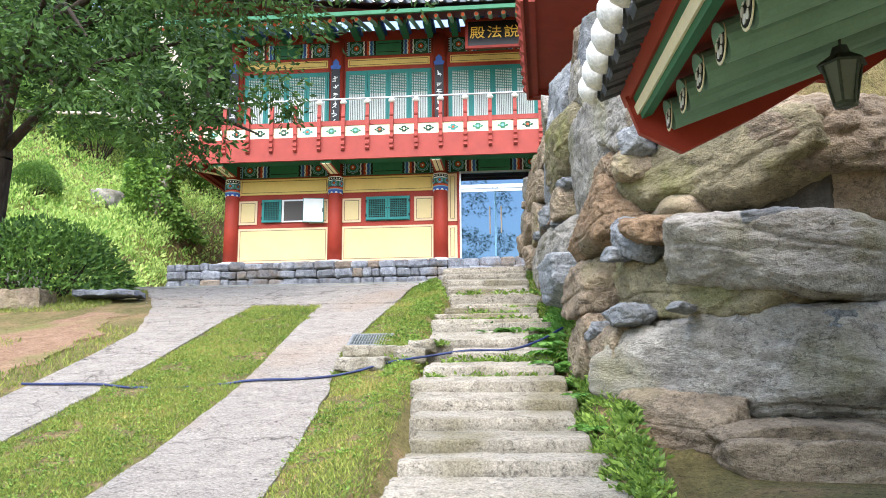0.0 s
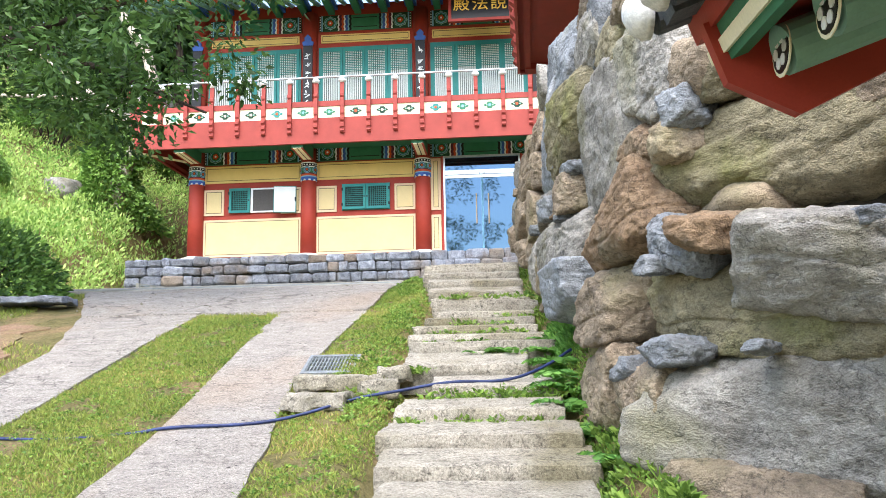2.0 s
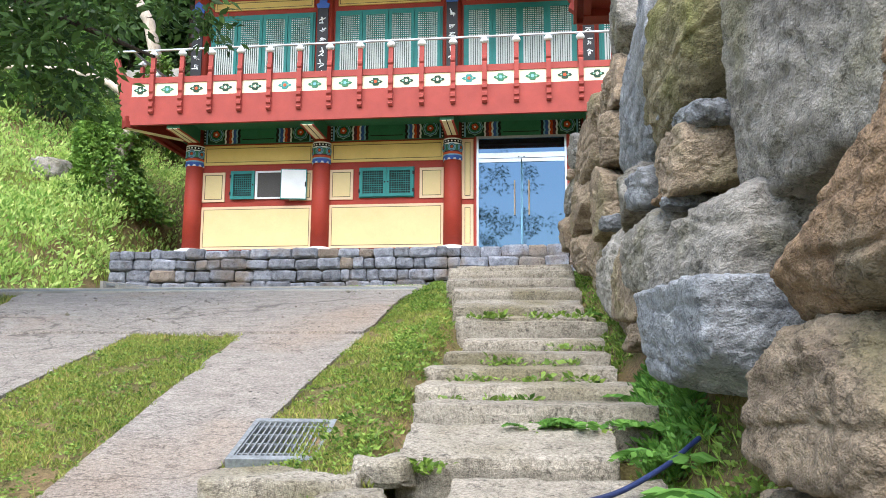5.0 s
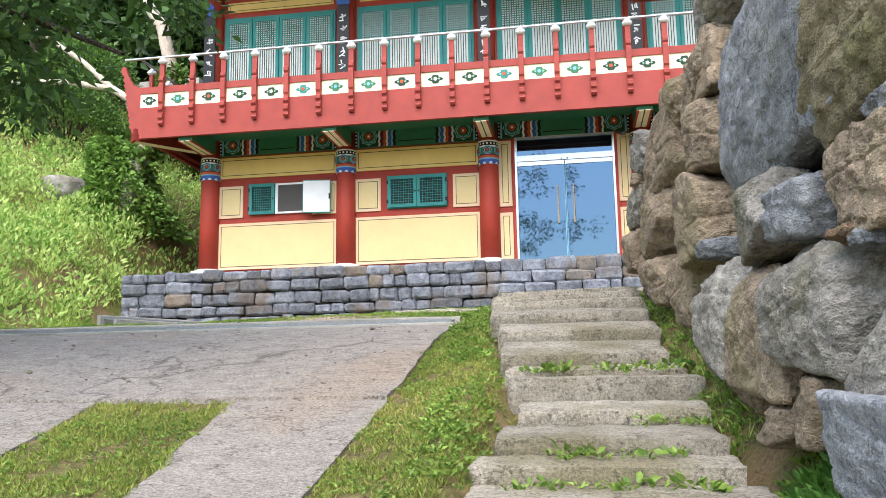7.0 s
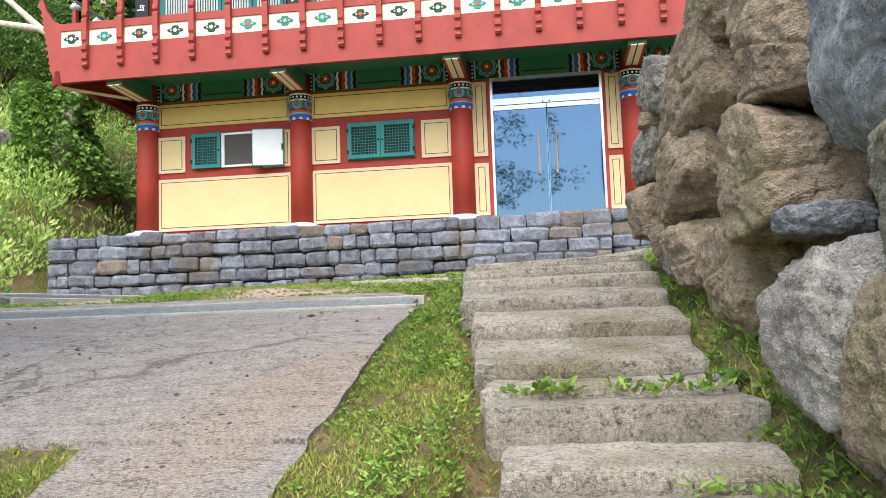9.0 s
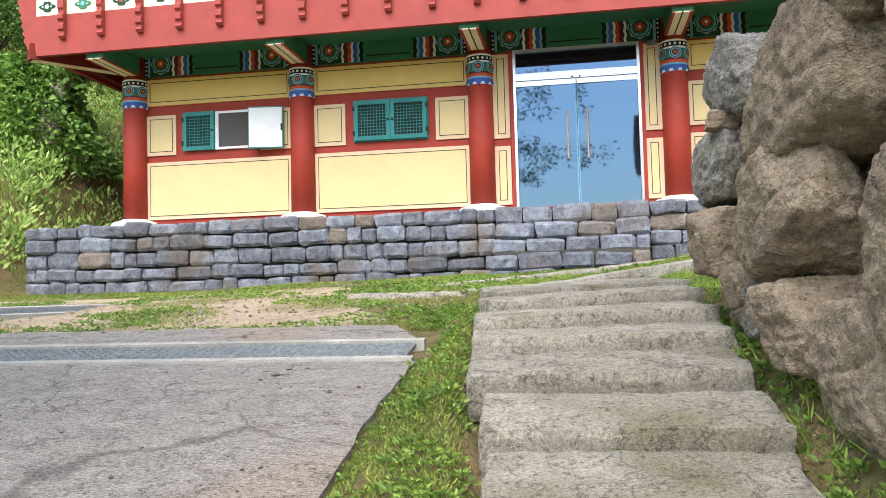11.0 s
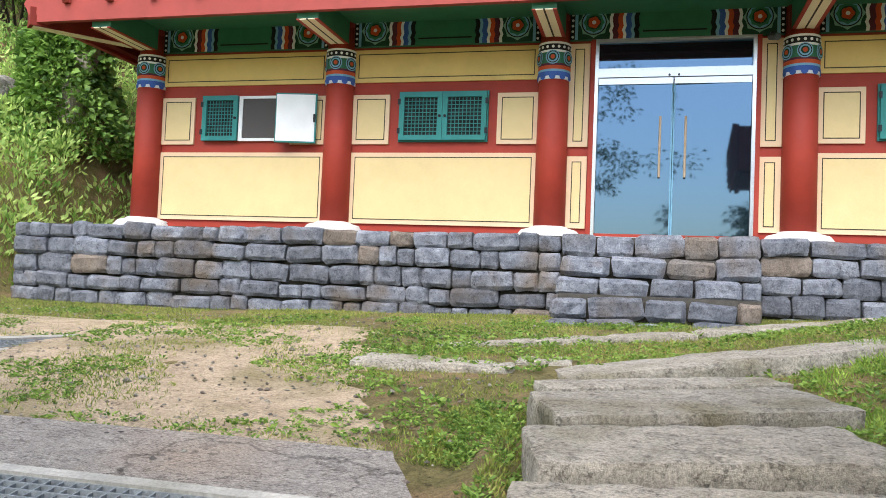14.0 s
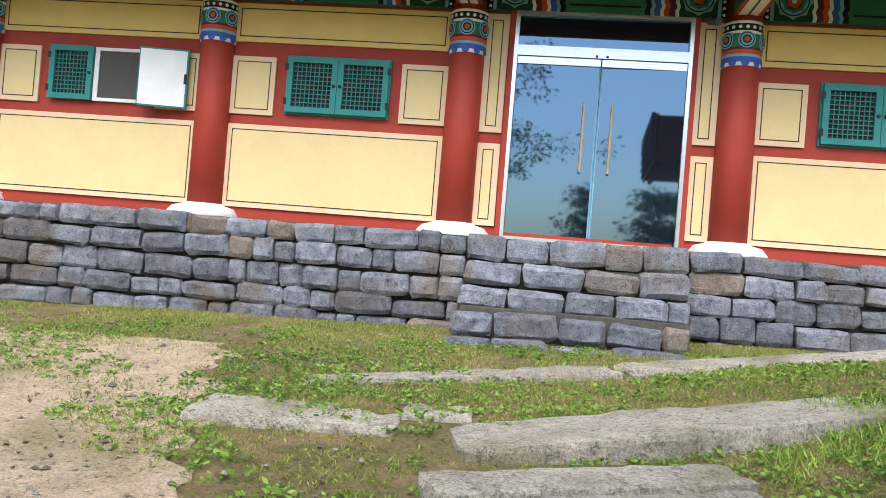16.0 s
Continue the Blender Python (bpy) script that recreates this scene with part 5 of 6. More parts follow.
# name board
nb = thing("name_board", "black name board with three gilded characters under the eaves", "sign", at=(-0.58, 23.2, 11.42))
nb.rotation_euler = (radians(-12), 0, 0)
f = Shape()
for e in ((-0.82, 0.82, -0.5, -0.42), (-0.82, 0.82, 0.42, 0.5), (-0.82, -0.74, -0.42, 0.42), (0.74, 0.82, -0.42, 0.42)):
    f.box(e[0], e[1], -0.05, 0.03, e[2], e[3], M_DARKRED)
f.make("frame", nb, "dark red carved frame")
Shape().box(-0.74, 0.74, -0.02, 0.02, -0.42, 0.42, M_BLACK).make("board", nb)
for ch, x in (("殿", -0.48), ("法", 0.0), ("說", 0.48)):
    tc = bpy.data.curves.new("character", "FONT")
    tc.body, tc.size, tc.align_x, tc.align_y, tc.extrude = ch, 0.44, "CENTER", "CENTER", 0.008
    tmp = bpy.data.objects.new("character", tc)
    scene.collection.objects.link(tmp)
    bpy.context.view_layer.update()
    me = bpy.data.meshes.new_from_object(tmp.evaluated_get(bpy.context.evaluated_depsgraph_get()))
    bpy.data.objects.remove(tmp)
    me.materials.clear()
    me.materials.append(M_GOLD)
    o = new("character", me)
    o.parent = nb
    o.matrix_local = pose(x, -0.03, 0, 90, 0, 0)

# ---------------------------------------------------------------- neighbouring pavilion corner above the boulders
pav = thing("pavilion_balcony", "dark red balcony corner of a neighbouring pavilion", "building")
PZ = 7.13
far_x, near_x, near_y = 0.24, 0.12, 12.90
Shape().prism([(near_x, near_y), (far_x, 17.0), (2.0, 17.0), (2.0, near_y)], lambda u, v, k: (u, v, PZ + 0.06 + 0.2 * k), M_DARKRED).make("floor_frame", pav, "dark red boarded underside")
Shape().prism([(near_x + 0.08, near_y), (far_x + 0.08, 16.86), (far_x + 0.18, 16.86), (near_x + 0.18, near_y)], lambda u, v, k: (u, v, PZ - 0.02 + 0.08 * k), M_DARKRED).make("edge_beam", pav)
Shape().box(far_x + 0.08, 2.0, 16.7, 16.94, PZ - 0.04, PZ + 0.06, M_DARKRED).make("end_beam", pav)
Shape().prism([(near_x - 0.04, near_y), (far_x - 0.04, 17.04), (far_x, 17.0), (near_x, near_y)], lambda u, v, k: (u, v, PZ + 1.0 * k), M_FASCIA).make("side_fascia", pav, "red fascia board")
Shape().box(far_x, 2.0, 17.0, 17.06, PZ, PZ + 0.95, M_FASCIA).make("end_fascia", pav, "red fascia board")
for k in range(9):
    t = (k + 0.5) / 9
    x, y = near_x + (far_x - near_x) * t, near_y + (17.0 - near_y) * t
    Shape().prism([(-0.0, 0.05), (0.07, 0.11), (0.03, 0.19), (0.09, 0.27), (0.04, 0.37), (0.1, 0.47), (0.05, 0.57), (0.1, 0.67), (0.1, 1.05), (0.0, 1.05)], lambda u, v, q: (x - u - 0.04, y - 0.06 + 0.12 * q, PZ + v), M_FASCIA).make("baluster", pav, "red notched baluster")
for y in (near_y + 0.6, 16.4):
    Shape().rod((1.85, y, 3.6), (1.85, y, PZ + 0.08), 0.16, 0.16, M_RED, 16).make("column", pav)

# ---------------------------------------------------------------- eave of the near gate, with a lantern
gate = thing("gate_roof", "painted corner eave of a small tiled gate roof", "roof")
rise = 0.36
for i in range(9):
    y = 5.97 - 0.385 * i
    s = Shape().rod((0.82, y, 2.91 - 0.035 * i), (3.2, y, 2.91 - 0.035 * i + 2.38 * rise), 0.085, 0.085, M_RAFT, 16)
    ob = s.make("rafter", gate, "green round rafter")
    e = Shape()
    for r, m, d in ((0.087, M_PALE, 0.004), (0.074, M_BLACK, 0.007)):
        e.rod((0.82 - d, y, 2.91 - 0.035 * i), (0.82, y, 2.91 - 0.035 * i), r, r, m, 16)
    for k in range(6):
        a = k * math.pi / 3
        c = Vector((0.81, y + 0.042 * math.cos(a), 2.91 - 0.035 * i + 0.042 * math.sin(a)))
        e.rod(c, c + Vector((0.006, 0, 0)), 0.02, 0.02, M_WHITE, 8)
    e.make("painted_end", ob, "white flower painted on black")
tl = Matrix.Translation((0.74, 6.25, 3.0)) @ Matrix.Rotation(0.09, 4, "X") @ Matrix.Rotation(-math.atan(rise), 4, "Y")
Shape().box(0.0, 2.8, -3.6, 0.0, 0.02, 0.08, M_DARKRED, tl).make("sheathing", gate, "red boarded underside")
Shape().box(-0.06, 0.0, -3.6, 0.0, -0.03, 0.1, M_GREEN, tl).box(-0.075, -0.06, -3.6, 0.0, 0.0, 0.05, M_PALE, tl).make("eave_board", gate, "green eave board with pale edge")
Shape().prism([(-0.1, -0.1), (0.08, -0.29), (0.5, -0.25), (0.9, -0.18), (1.05, -0.26), (1.3, -0.2), (2.8, -0.24), (2.8, 0.12), (-0.1, 0.12)], lambda u, v, k: tl @ Vector((u, -0.16 + 0.06 * k, v)), M_RED).make("barge_board", gate, "red scalloped barge board")
Shape().box(1.35, 1.6, -3.6, -0.2, -0.5, -0.02, M_DARKRED, tl).make("purlin", gate)
Shape().box(-0.08, 2.8, -3.6, 0.05, 0.1, 0.2, M_RED, tl).make("roof_bed", gate)
for i in range(12):
    y = 0.0 - 0.3 * i
    s = Shape().rod(tl @ Vector((-0.2, y, 0.27)), tl @ Vector((2.8, y, 0.27)), 0.09, 0.09, M_SLATE, 12)
    ob = s.make("roof_tile_row", gate, "row of dark round roof tiles")
    c = tl @ Vector((-0.2, y, 0.27))
    e = Shape().lathe((0, 0, 0), [(0.1, 0), (0.1, 0.03), (0.075, 0.075), (0.03, 0.1)], M_MORTAR, 14)
    e.v = [tuple(c + Vector((-p[2], p[1], p[0]))) for p in map(Vector, e.v)]
    e.make("tile_end", ob, "white lime mortar plug", smooth=True)
    Shape().box(-0.19, 0.4, y - 0.22, y - 0.08, 0.18, 0.22, M_SLATE, tl).make("flat_tile", gate)
for i in range(3):
    Shape().rod((3.3, 3.0 + 1.2 * i, -0.2), (3.3, 3.0 + 1.2 * i, 3.8), 0.13, 0.13, M_RED, 16).make("post", gate)
Shape().box(3.15, 3.45, 2.6, 5.9, 3.35, 3.65, M_RED).make("beam", gate)
lamp = thing("hanging_lantern", "grey-green hexagonal metal lantern with frosted panes", "lamp", at=(1.5, 5.38, 2.83))
M_LAMPMETAL = mat("weathered_lamp_metal", "45504c", "5d6863", 20, 0.55, 0.2, metal=0.4)
M_FROST = paint("frosted_glass", "7f8a84", 0.35)
Shape().lathe((0, 0, -0.1), [(0.045, 0), (0.085, 0.19)], M_FROST, 6).make("pane", lamp)
s = Shape()
for k in range(6):
    a = k * math.pi / 3
    s.rod((0.048 * math.cos(a), 0.048 * math.sin(a), -0.11), (0.09 * math.cos(a), 0.09 * math.sin(a), 0.09), 0.007, 0.007, M_LAMPMETAL, 6)
s.lathe((0, 0, -0.12), [(0.03, 0), (0.055, 0.01), (0.055, 0.025)], M_LAMPMETAL, 6)
s.make("cage", lamp)
Shape().lathe((0, 0, 0.085), [(0.115, 0), (0.1, 0.015), (0.05, 0.05), (0.035, 0.09), (0.012, 0.1)], M_LAMPMETAL, 6).make("cap", lamp)
Shape().rod((0, 0, 0.17), (0, 0, 0.34), 0.006, 0.006, M_LAMPMETAL, 6).lathe((0, 0, 0.32), [(0.05, 0), (0.05, 0.02)], M_LAMPMETAL, 12).make("hanger", lamp)

# ---------------------------------------------------------------- plants
nr = np.random.default_rng(7)


def leaf_mesh(name, base, aim, length, width, material, droop=0.25):
    """Many folded leaves in one mesh: base points, directions, lengths, widths."""
    base, aim = np.asarray(base, float), np.asarray(aim, float)
    n = len(base)
    aim = aim / np.linalg.norm(aim, axis=1, keepdims=True)
    side = np.cross(aim, nr.normal(size=(n, 3)))
    side /= np.linalg.norm(side, axis=1, keepdims=True) + 1e-9
    up = np.cross(side, aim)
    L, W = np.asarray(length)[:, None], np.asarray(width)[:, None]
    mid = base + aim * L * 0.45
    a = mid + side * W * 0.5 - up * W * droop
    b = mid - side * W * 0.5 - up * W * droop
    tip = base + aim * L
    vs = np.stack([base, a, tip, b], 1).reshape(-1, 3)
    k = np.arange(n)[:, None] * 4
    fs = np.concatenate([k + [[0, 1, 2]], k + [[0, 2, 3]]], 1).reshape(-1, 3)
    me = bpy.data.meshes.new(name)
    me.vertices.add(len(vs))
    me.vertices.foreach_set("co", vs.astype(np.float32).ravel())
    me.loops.add(fs.size)
    me.loops.foreach_set("vertex_index", fs.astype(np.int32).ravel())
    me.polygons.add(len(fs))
    me.polygons.foreach_set("loop_start", np.arange(0, fs.size, 3, dtype=np.int32))
    me.materials.append(material)
    me.update(calc_edges=True)
    me.validate()
    return me


def ball(n):
    v = nr.normal(size=(n, 3))
    return v / np.linalg.norm(v, axis=1, keepdims=True)


def grass(name, label, spots, length, width, material, lean=0.7, category="grass"):
    """Blades that grow from the ground at each (x, y)."""
    base = np.array([(x, y, land(x, y) + dz) for x, y, dz in spots])
    n = len(base)
    aim = nr.normal(size=(n, 3)) * (lean, lean, 0.15) + (0, 0, 1)
    ln = length * nr.uniform(0.5, 1.4, n)
    ob = new(name, leaf_mesh(name, base, aim, ln, width * nr.uniform(0.7, 1.3, n), material, 0.1))
    return tagged(ob, label, category, kind="stuff")


def patch(x, y, scale=0.8, seed=0.0):
    return noise.noise(Vector((x * scale, y * scale, seed)))


def strew(n, x0, x1, y0, y1, keep, dz=0.0):
    out = []
    for x, y in zip(nr.uniform(x0, x1, n), nr.uniform(y0, y1, n)):
        if keep(x, y):
            out.append((x, y, dz))
    return out


free = lambda x, y: not on_path(x + 0.07 * patch(x, y, 7, 50), y + 0.1 * patch(x, y, 7, 60)) and not (stair_left(y) < x < stair_left(y) + 1.32 and 2.5 < y < 18.3)
grass("grass", "short turf between the concrete wheel tracks", strew(110000, -3.98, -2.55, 3.0, 13.4, lambda x, y: free(x, y) and patch(x, y, 2.6) + 0.7 * patch(x, y, 11, 4) > -0.26), 0.04, 0.007, L_GRASS)
grass("grass", "short turf between the path and the stone steps", strew(130000, -2.1, -0.8, 2.0, 18.5, lambda x, y: (free(x, y) or (not on_path(x, y) and x < stair_left(y) + 0.08)) and patch(x, y, 2.6, 3) + 0.7 * patch(x, y, 11, 4) > -0.24), 0.038, 0.007, L_GRASS)
grass("grass", "rough grass beside the path below the bush", strew(60000, -10.5, -4.8, 5.0, 16.5, lambda x, y: free(x, y) and patch(x, y, 0.6, 8) > -0.2 and not (-8.3 < x < left_edge(y) - 0.6 and 9.2 < y < 13.0 and patch(x, y, 0.7, 9) > -0.2)), 0.07, 0.009, L_GRASS)
grass("grass", "patchy grass below the platform wall", strew(150000, -10, 3.2, 17.3, 23.4, lambda x, y: free(x, y) and patch(x, y, 0.9, 5) + 0.28 * (y > 21.3) + 0.25 * (x > -1.2) + 0.1 * (x > -3) + 0.5 * patch(x, y, 9, 4) > 0.0), 0.038, 0.007, L_GRASS)
grass("grass", "tall grass on the bank at the end of the boulder wall", strew(12000, -0.1, 2.2, 16.6, 20.2, lambda x, y: x > 0.12 + 0.15 * (y < 17.5) and patch(x, y, 1.5, 70) > -0.25), 0.09, 0.009, L_LUSH)
grass("grass", "grass at the foot of the boulders", strew(9000, 0.15, 0.85, 5.0, 17.5, lambda x, y: 1.28 < x - stair_left(y) < 1.6 and patch(x, y, 1.4, 2) > -0.1), 0.09, 0.009, L_LUSH)


grass("grass", "thin grass in the earth between the steps", strew(9000, -1.5, 0.6, 3, 18.3, lambda x, y: 0 < x - stair_left(y) < 1.35 and patch(x, y, 3, 30) > 0.0), 0.05, 0.008, L_GRASS)


def rosettes(name, label, spots, leaves, size, material, rise=0.35, width=0.5):
    """Low broad-leaved weeds."""
    base, aim, ln = [], [], []
    for x, y, dz in spots:
        z = land(x, y) + dz + 0.015
        k = size * nr.uniform(0.6, 1.3)
        for _ in range(leaves):
            a = nr.uniform(0, 2 * math.pi)
            r = k * nr.uniform(0, 0.9)
            base.append((x + r * math.cos(a), y + r * math.sin(a), z + nr.uniform(0, 0.6) * k))
            aim.append((math.cos(a), math.sin(a), rise * nr.uniform(0.2, 1.6)))
            ln.append(k * nr.uniform(0.6, 1.1))
    ln = np.array(ln)
    return tagged(new(name, leaf_mesh(name, base, aim, ln, ln * width, material)), label, "weeds", kind="stuff")


rosettes("weeds", "low clover-like weeds along the turf edges", strew(4600, -2.1, -0.7, 4, 18.2, lambda x, y: not on_path(x, y) and x < stair_left(y) + 0.05 and patch(x, y, 2, 4) > -0.05), 7, 0.029, L_WEED)
rosettes("weeds", "scattered broad-leaved weeds on the sandy soil", strew(7500, -9, 2.6, 17.2, 22.6, lambda x, y: free(x, y) and patch(x, y, 1.1, 21) + 0.12 * (x > -3) > 0.05), 11, 0.034, L_WEED)
rosettes("weeds", "leafy weeds round the kerb stones", strew(1100, -3.4, 2.4, 18.4, 21.6, lambda x, y: free(x, y) and patch(x, y, 1.7, 77) > 0.04), 9, 0.046, L_WEED, 0.5)
rosettes("weeds", "tiny weeds in the turf strip", strew(2600, -3.85, -2.7, 4, 13, free), 6, 0.026, L_WEED)
rosettes("weeds", "weeds at the foot of the boulder wall", strew(3600, 0.05, 0.85, 5.5, 17.6, lambda x, y: 1.28 < x - stair_left(y) < 1.65 and patch(x, y, 1.3, 6) > -0.2), 10, 0.042, L_WEED, 0.8)
rosettes("weeds", "leafy weeds crowding the edge of the stone steps", strew(3400, -2.1, -0.8, 9.0, 18.6, lambda x, y: -0.36 < x - stair_left(y) < 0.03 and not on_path(x, y) and patch(x, y, 1.9, 14) > -0.22), 9, 0.036, L_WEED, 0.6)


def seam_weeds(y, z, x0, x1, n, size=0.06):
    return [(x, y + nr.uniform(-0.07, 0.02), z - land(x, y)) for x in nr.uniform(x0, x1, n)]


rosettes("weeds", "weeds growing from the joints of the stone steps",
         seam_weeds(9.2, 1.57, -0.85, 0.2, 34) + seam_weeds(9.7, 1.72, -0.8, 0.3, 40) + seam_weeds(9.78, 1.76, -0.7, 0.2, 30) + seam_weeds(10.85, 2.06, -0.55, 0.0, 22)
         + seam_weeds(11.9, 2.34, -1.0, 0.1, 18) + seam_weeds(12.22, 2.46, -0.8, 0.15, 16) + seam_weeds(12.88, 2.58, -0.3, 0.2, 8) + seam_weeds(13.8, 2.9, -1.0, 0.2, 26)
         + seam_weeds(14.78, 3.1, -1.0, -0.1, 12) + seam_weeds(16.08, 3.48, -0.3, 0.0, 6) + seam_weeds(10.3, 1.94, -1.0, -0.7, 10) + seam_weeds(11.45, 2.22, -1.0, -0.3, 14), 8, 0.055, L_WEED, 0.7)


def fern(x, y, z, size, seed):
    r = random.Random(seed)
    base, aim, ln = [], [], []
    for k in range(r.randint(7, 10)):
        a = r.uniform(0, 2 * math.pi)
        d = Vector((math.cos(a), math.sin(a), 0))
        s = Vector((-d.y, d.x, 0))
        le = size * r.uniform(0.7, 1.1)
        for i in range(2, 16):
            t = i / 16
            p = d * le * t + Vector((0, 0, le * (0.9 * t - 0.75 * t * t)))
            w = 0.28 * le * math.sin(math.pi * (0.12 + 0.86 * t)) + 0.012
            for sg in (-1, 1):
                base.append(tuple(p))
                aim.append(tuple(s * sg + d * 0.45 + Vector((0, 0, -0.15))))
                ln.append(w)
    ln = np.array(ln)
    o = new("fern", leaf_mesh("fern", base, aim, ln, ln * 0.3 + 0.004, L_FERN, 0.1))
    o.location = (x, y, z)
    return tagged(o, "green fern at the foot of the boulders", "fern", "ferns by the wall")


for k, (x, y, s) in enumerate(((0.42, 9.45, 0.42), (0.5, 9.8, 0.5), (0.42, 10.1, 0.48), (0.42, 10.5, 0.5), (0.52, 8.95, 0.34), (0.58, 8.5, 0.3), (-0.05, 10.85, 0.28), (-0.35, 10.85, 0.26),
                               (0.3, 14.0, 0.2), (0.36, 10.95, 0.42), (0.34, 11.4, 0.34), (0.6, 7.7, 0.3))):
    fern(x, y, slope(y) + 0.02 + (0.06 if x < 0.2 else 0), s, k)
rosettes("weeds", "leafy green weeds beside the lower steps", [(x, y, 0.02) for x, y in zip(nr.uniform(0.36, 0.74, 420), nr.uniform(5.6, 9.4, 420))], 14, 0.055, L_WEED, 0.9)
rosettes("weeds", "blue-green mugwort clump beside the steps", [(x, y, 0.05) for x, y in zip(nr.uniform(0.22, 0.5, 240), nr.uniform(10.4, 11.6, 240))], 14, 0.06, L_FERN, 1.1, 0.35)


def wand(points, r0, r1, material, n=8):
    """A tapered, bent limb through the points."""
    s = Shape()
    pts = [Vector(p) for p in points]
    k = len(pts) - 1
    for i in range(k):
        s.rod(pts[i], pts[i + 1], r0 + (r1 - r0) * i / k, r0 + (r1 - r0) * (i + 1) / k, material, n, caps=False)
    return s


def crown(centres, radius, per, size, flat=0.7):
    base, aim, ln = [], [], []
    for c in centres:
        d = ball(per) * nr.uniform(0.2, 1, (per, 1)) * radius * nr.uniform(0.7, 1.3) * (1, 1, flat)
        base.append(np.asarray(c) + d)
        aim.append(d * (1, 1, 0.2) + nr.normal(size=(per, 3)) * 0.25 * radius + (0, 0, -0.25 * radius))
        ln.append(size * nr.uniform(0.6, 1.3, per))
    return np.concatenate(base), np.concatenate(aim), np.concatenate(ln)


# loose gravel on soil and concrete
gravel = Shape()
gr = random.Random(33)
for _ in range(2600):
    x, y = gr.uniform(-9, -1.9), gr.uniform(13.5, 22.6)
    if gr.random() > (0.25 if y < 17.4 else 1.0) or 16.2 < y < 16.72:
        continue
    r = gr.uniform(0.006, 0.02) * (1.6 if gr.random() < 0.06 else 1)
    z = (slope(y) + 0.048 if on_path(x, y) else land(x, y) + 0.014) + r * 0.2
    a = gr.uniform(0, 6.28)
    u, w = Vector((math.cos(a), math.sin(a), 0)) * r * gr.uniform(0.8, 1.6), Vector((-math.sin(a), math.cos(a), 0)) * r
    c, h = Vector((x, y, z)), Vector((gr.uniform(-0.3, 0.3) * r, 0, r * gr.uniform(0.5, 0.9)))
    gravel.add([c + u, c + w, c - u, c - w, c + h, c - h], [(0, 1, 4), (1, 2, 4), (2, 3, 4), (3, 0, 4), (1, 0, 5), (2, 1, 5), (3, 2, 5), (0, 3, 5)], M_STEP if gr.random() < 0.6 else M_RUBBLE2)
tagged(gravel.make("gravel"), "loose gravel and grit scattered over soil and concrete", "gravel", kind="stuff")

# shade tree beside the path
tree = thing("broadleaf_tree", "old dark-barked tree with overhanging leafy branches", "tree", at=(-9.4, 14.9, 3.1))
o = Vector((9.75, -14.4, -3.1))
trunk_pts = [(-9.75, 14.4, 2.9), (-9.7, 14.35, 4.2), (-9.55, 14.3, 5.6), (-9.6, 14.2, 7.2), (-9.4, 14.0, 9.0)]
s = wand([Vector(p) + o for p in trunk_pts], 0.36, 0.2, M_BARK, 14)
s.make("trunk", tree, smooth=True)
env_x, env_z = [-13, -9.5, -8, -6.6, -5.7, -4.9, -4.2, -3.6, -2.6, -2.0], [5.8, 6.0, 5.8, 5.4, 4.9, 5.0, 5.2, 6.2, 6.8, 7.1]
tr = random.Random(4)
centres = []
for k in range(15):
    a = Vector(tr.choice(trunk_pts[2:]))
    e = Vector((tr.uniform(-12, -2.9), tr.uniform(10.8, 13.8), 0))
    e.z = float(np.interp(e.x, env_x, env_z)) + tr.uniform(0.2, 3.2)
    m = (a + e) / 2 + Vector((0, 0, tr.uniform(0.3, 1.1)))
    pts = [a, a.lerp(m, 0.55) + Vector((0, 0, 0.15)), m, m.lerp(e, 0.6), e]
    wand([p + o for p in pts], 0.1, 0.015, M_BARK, 8).make("limb", tree, smooth=True)
    for _ in range(16):
        t = tr.uniform(0.35, 1.08)
        p = a.lerp(m, t * 2) if t < 0.5 else m.lerp(e, t * 2 - 1)
        p = p + Vector((tr.gauss(0, 0.7), tr.gauss(0, 0.45), tr.gauss(0, 0.45)))
        p.z = max(p.z, float(np.interp(p.x, env_x, env_z)) + 0.25)
        centres.append(p + o)
for k in range(60):
    p = Vector((tr.uniform(-12.5, -4.3), tr.uniform(11.0, 13.8), 0))
    p.z = float(np.interp(p.x, env_x, env_z)) + tr.uniform(0.2, 1.6)
    centres.append(p + o)
for k in range(26):
    p = Vector((tr.uniform(-6.4, -5.2), tr.uniform(12.2, 13.6), 0))
    p.z = float(np.interp(p.x, env_x, env_z)) + tr.uniform(0.1, 1.2)
    centres.append(p + o)
for k in range(34):
    p = Vector((tr.uniform(-4.6, -2.1), tr.uniform(11.2, 13.4), 0))
    p.z = float(np.interp(p.x, env_x, env_z)) + 0.3 + 3.6 * tr.random() ** 1.3
    centres.append(p + o)
bp_, ap_, lp_ = crown([tuple(c) for c in centres], 0.48, 60, 0.13)
ob = new("crown", leaf_mesh("crown", bp_, ap_, lp_, lp_ * 0.42, L_TREE))
ob.parent = tree

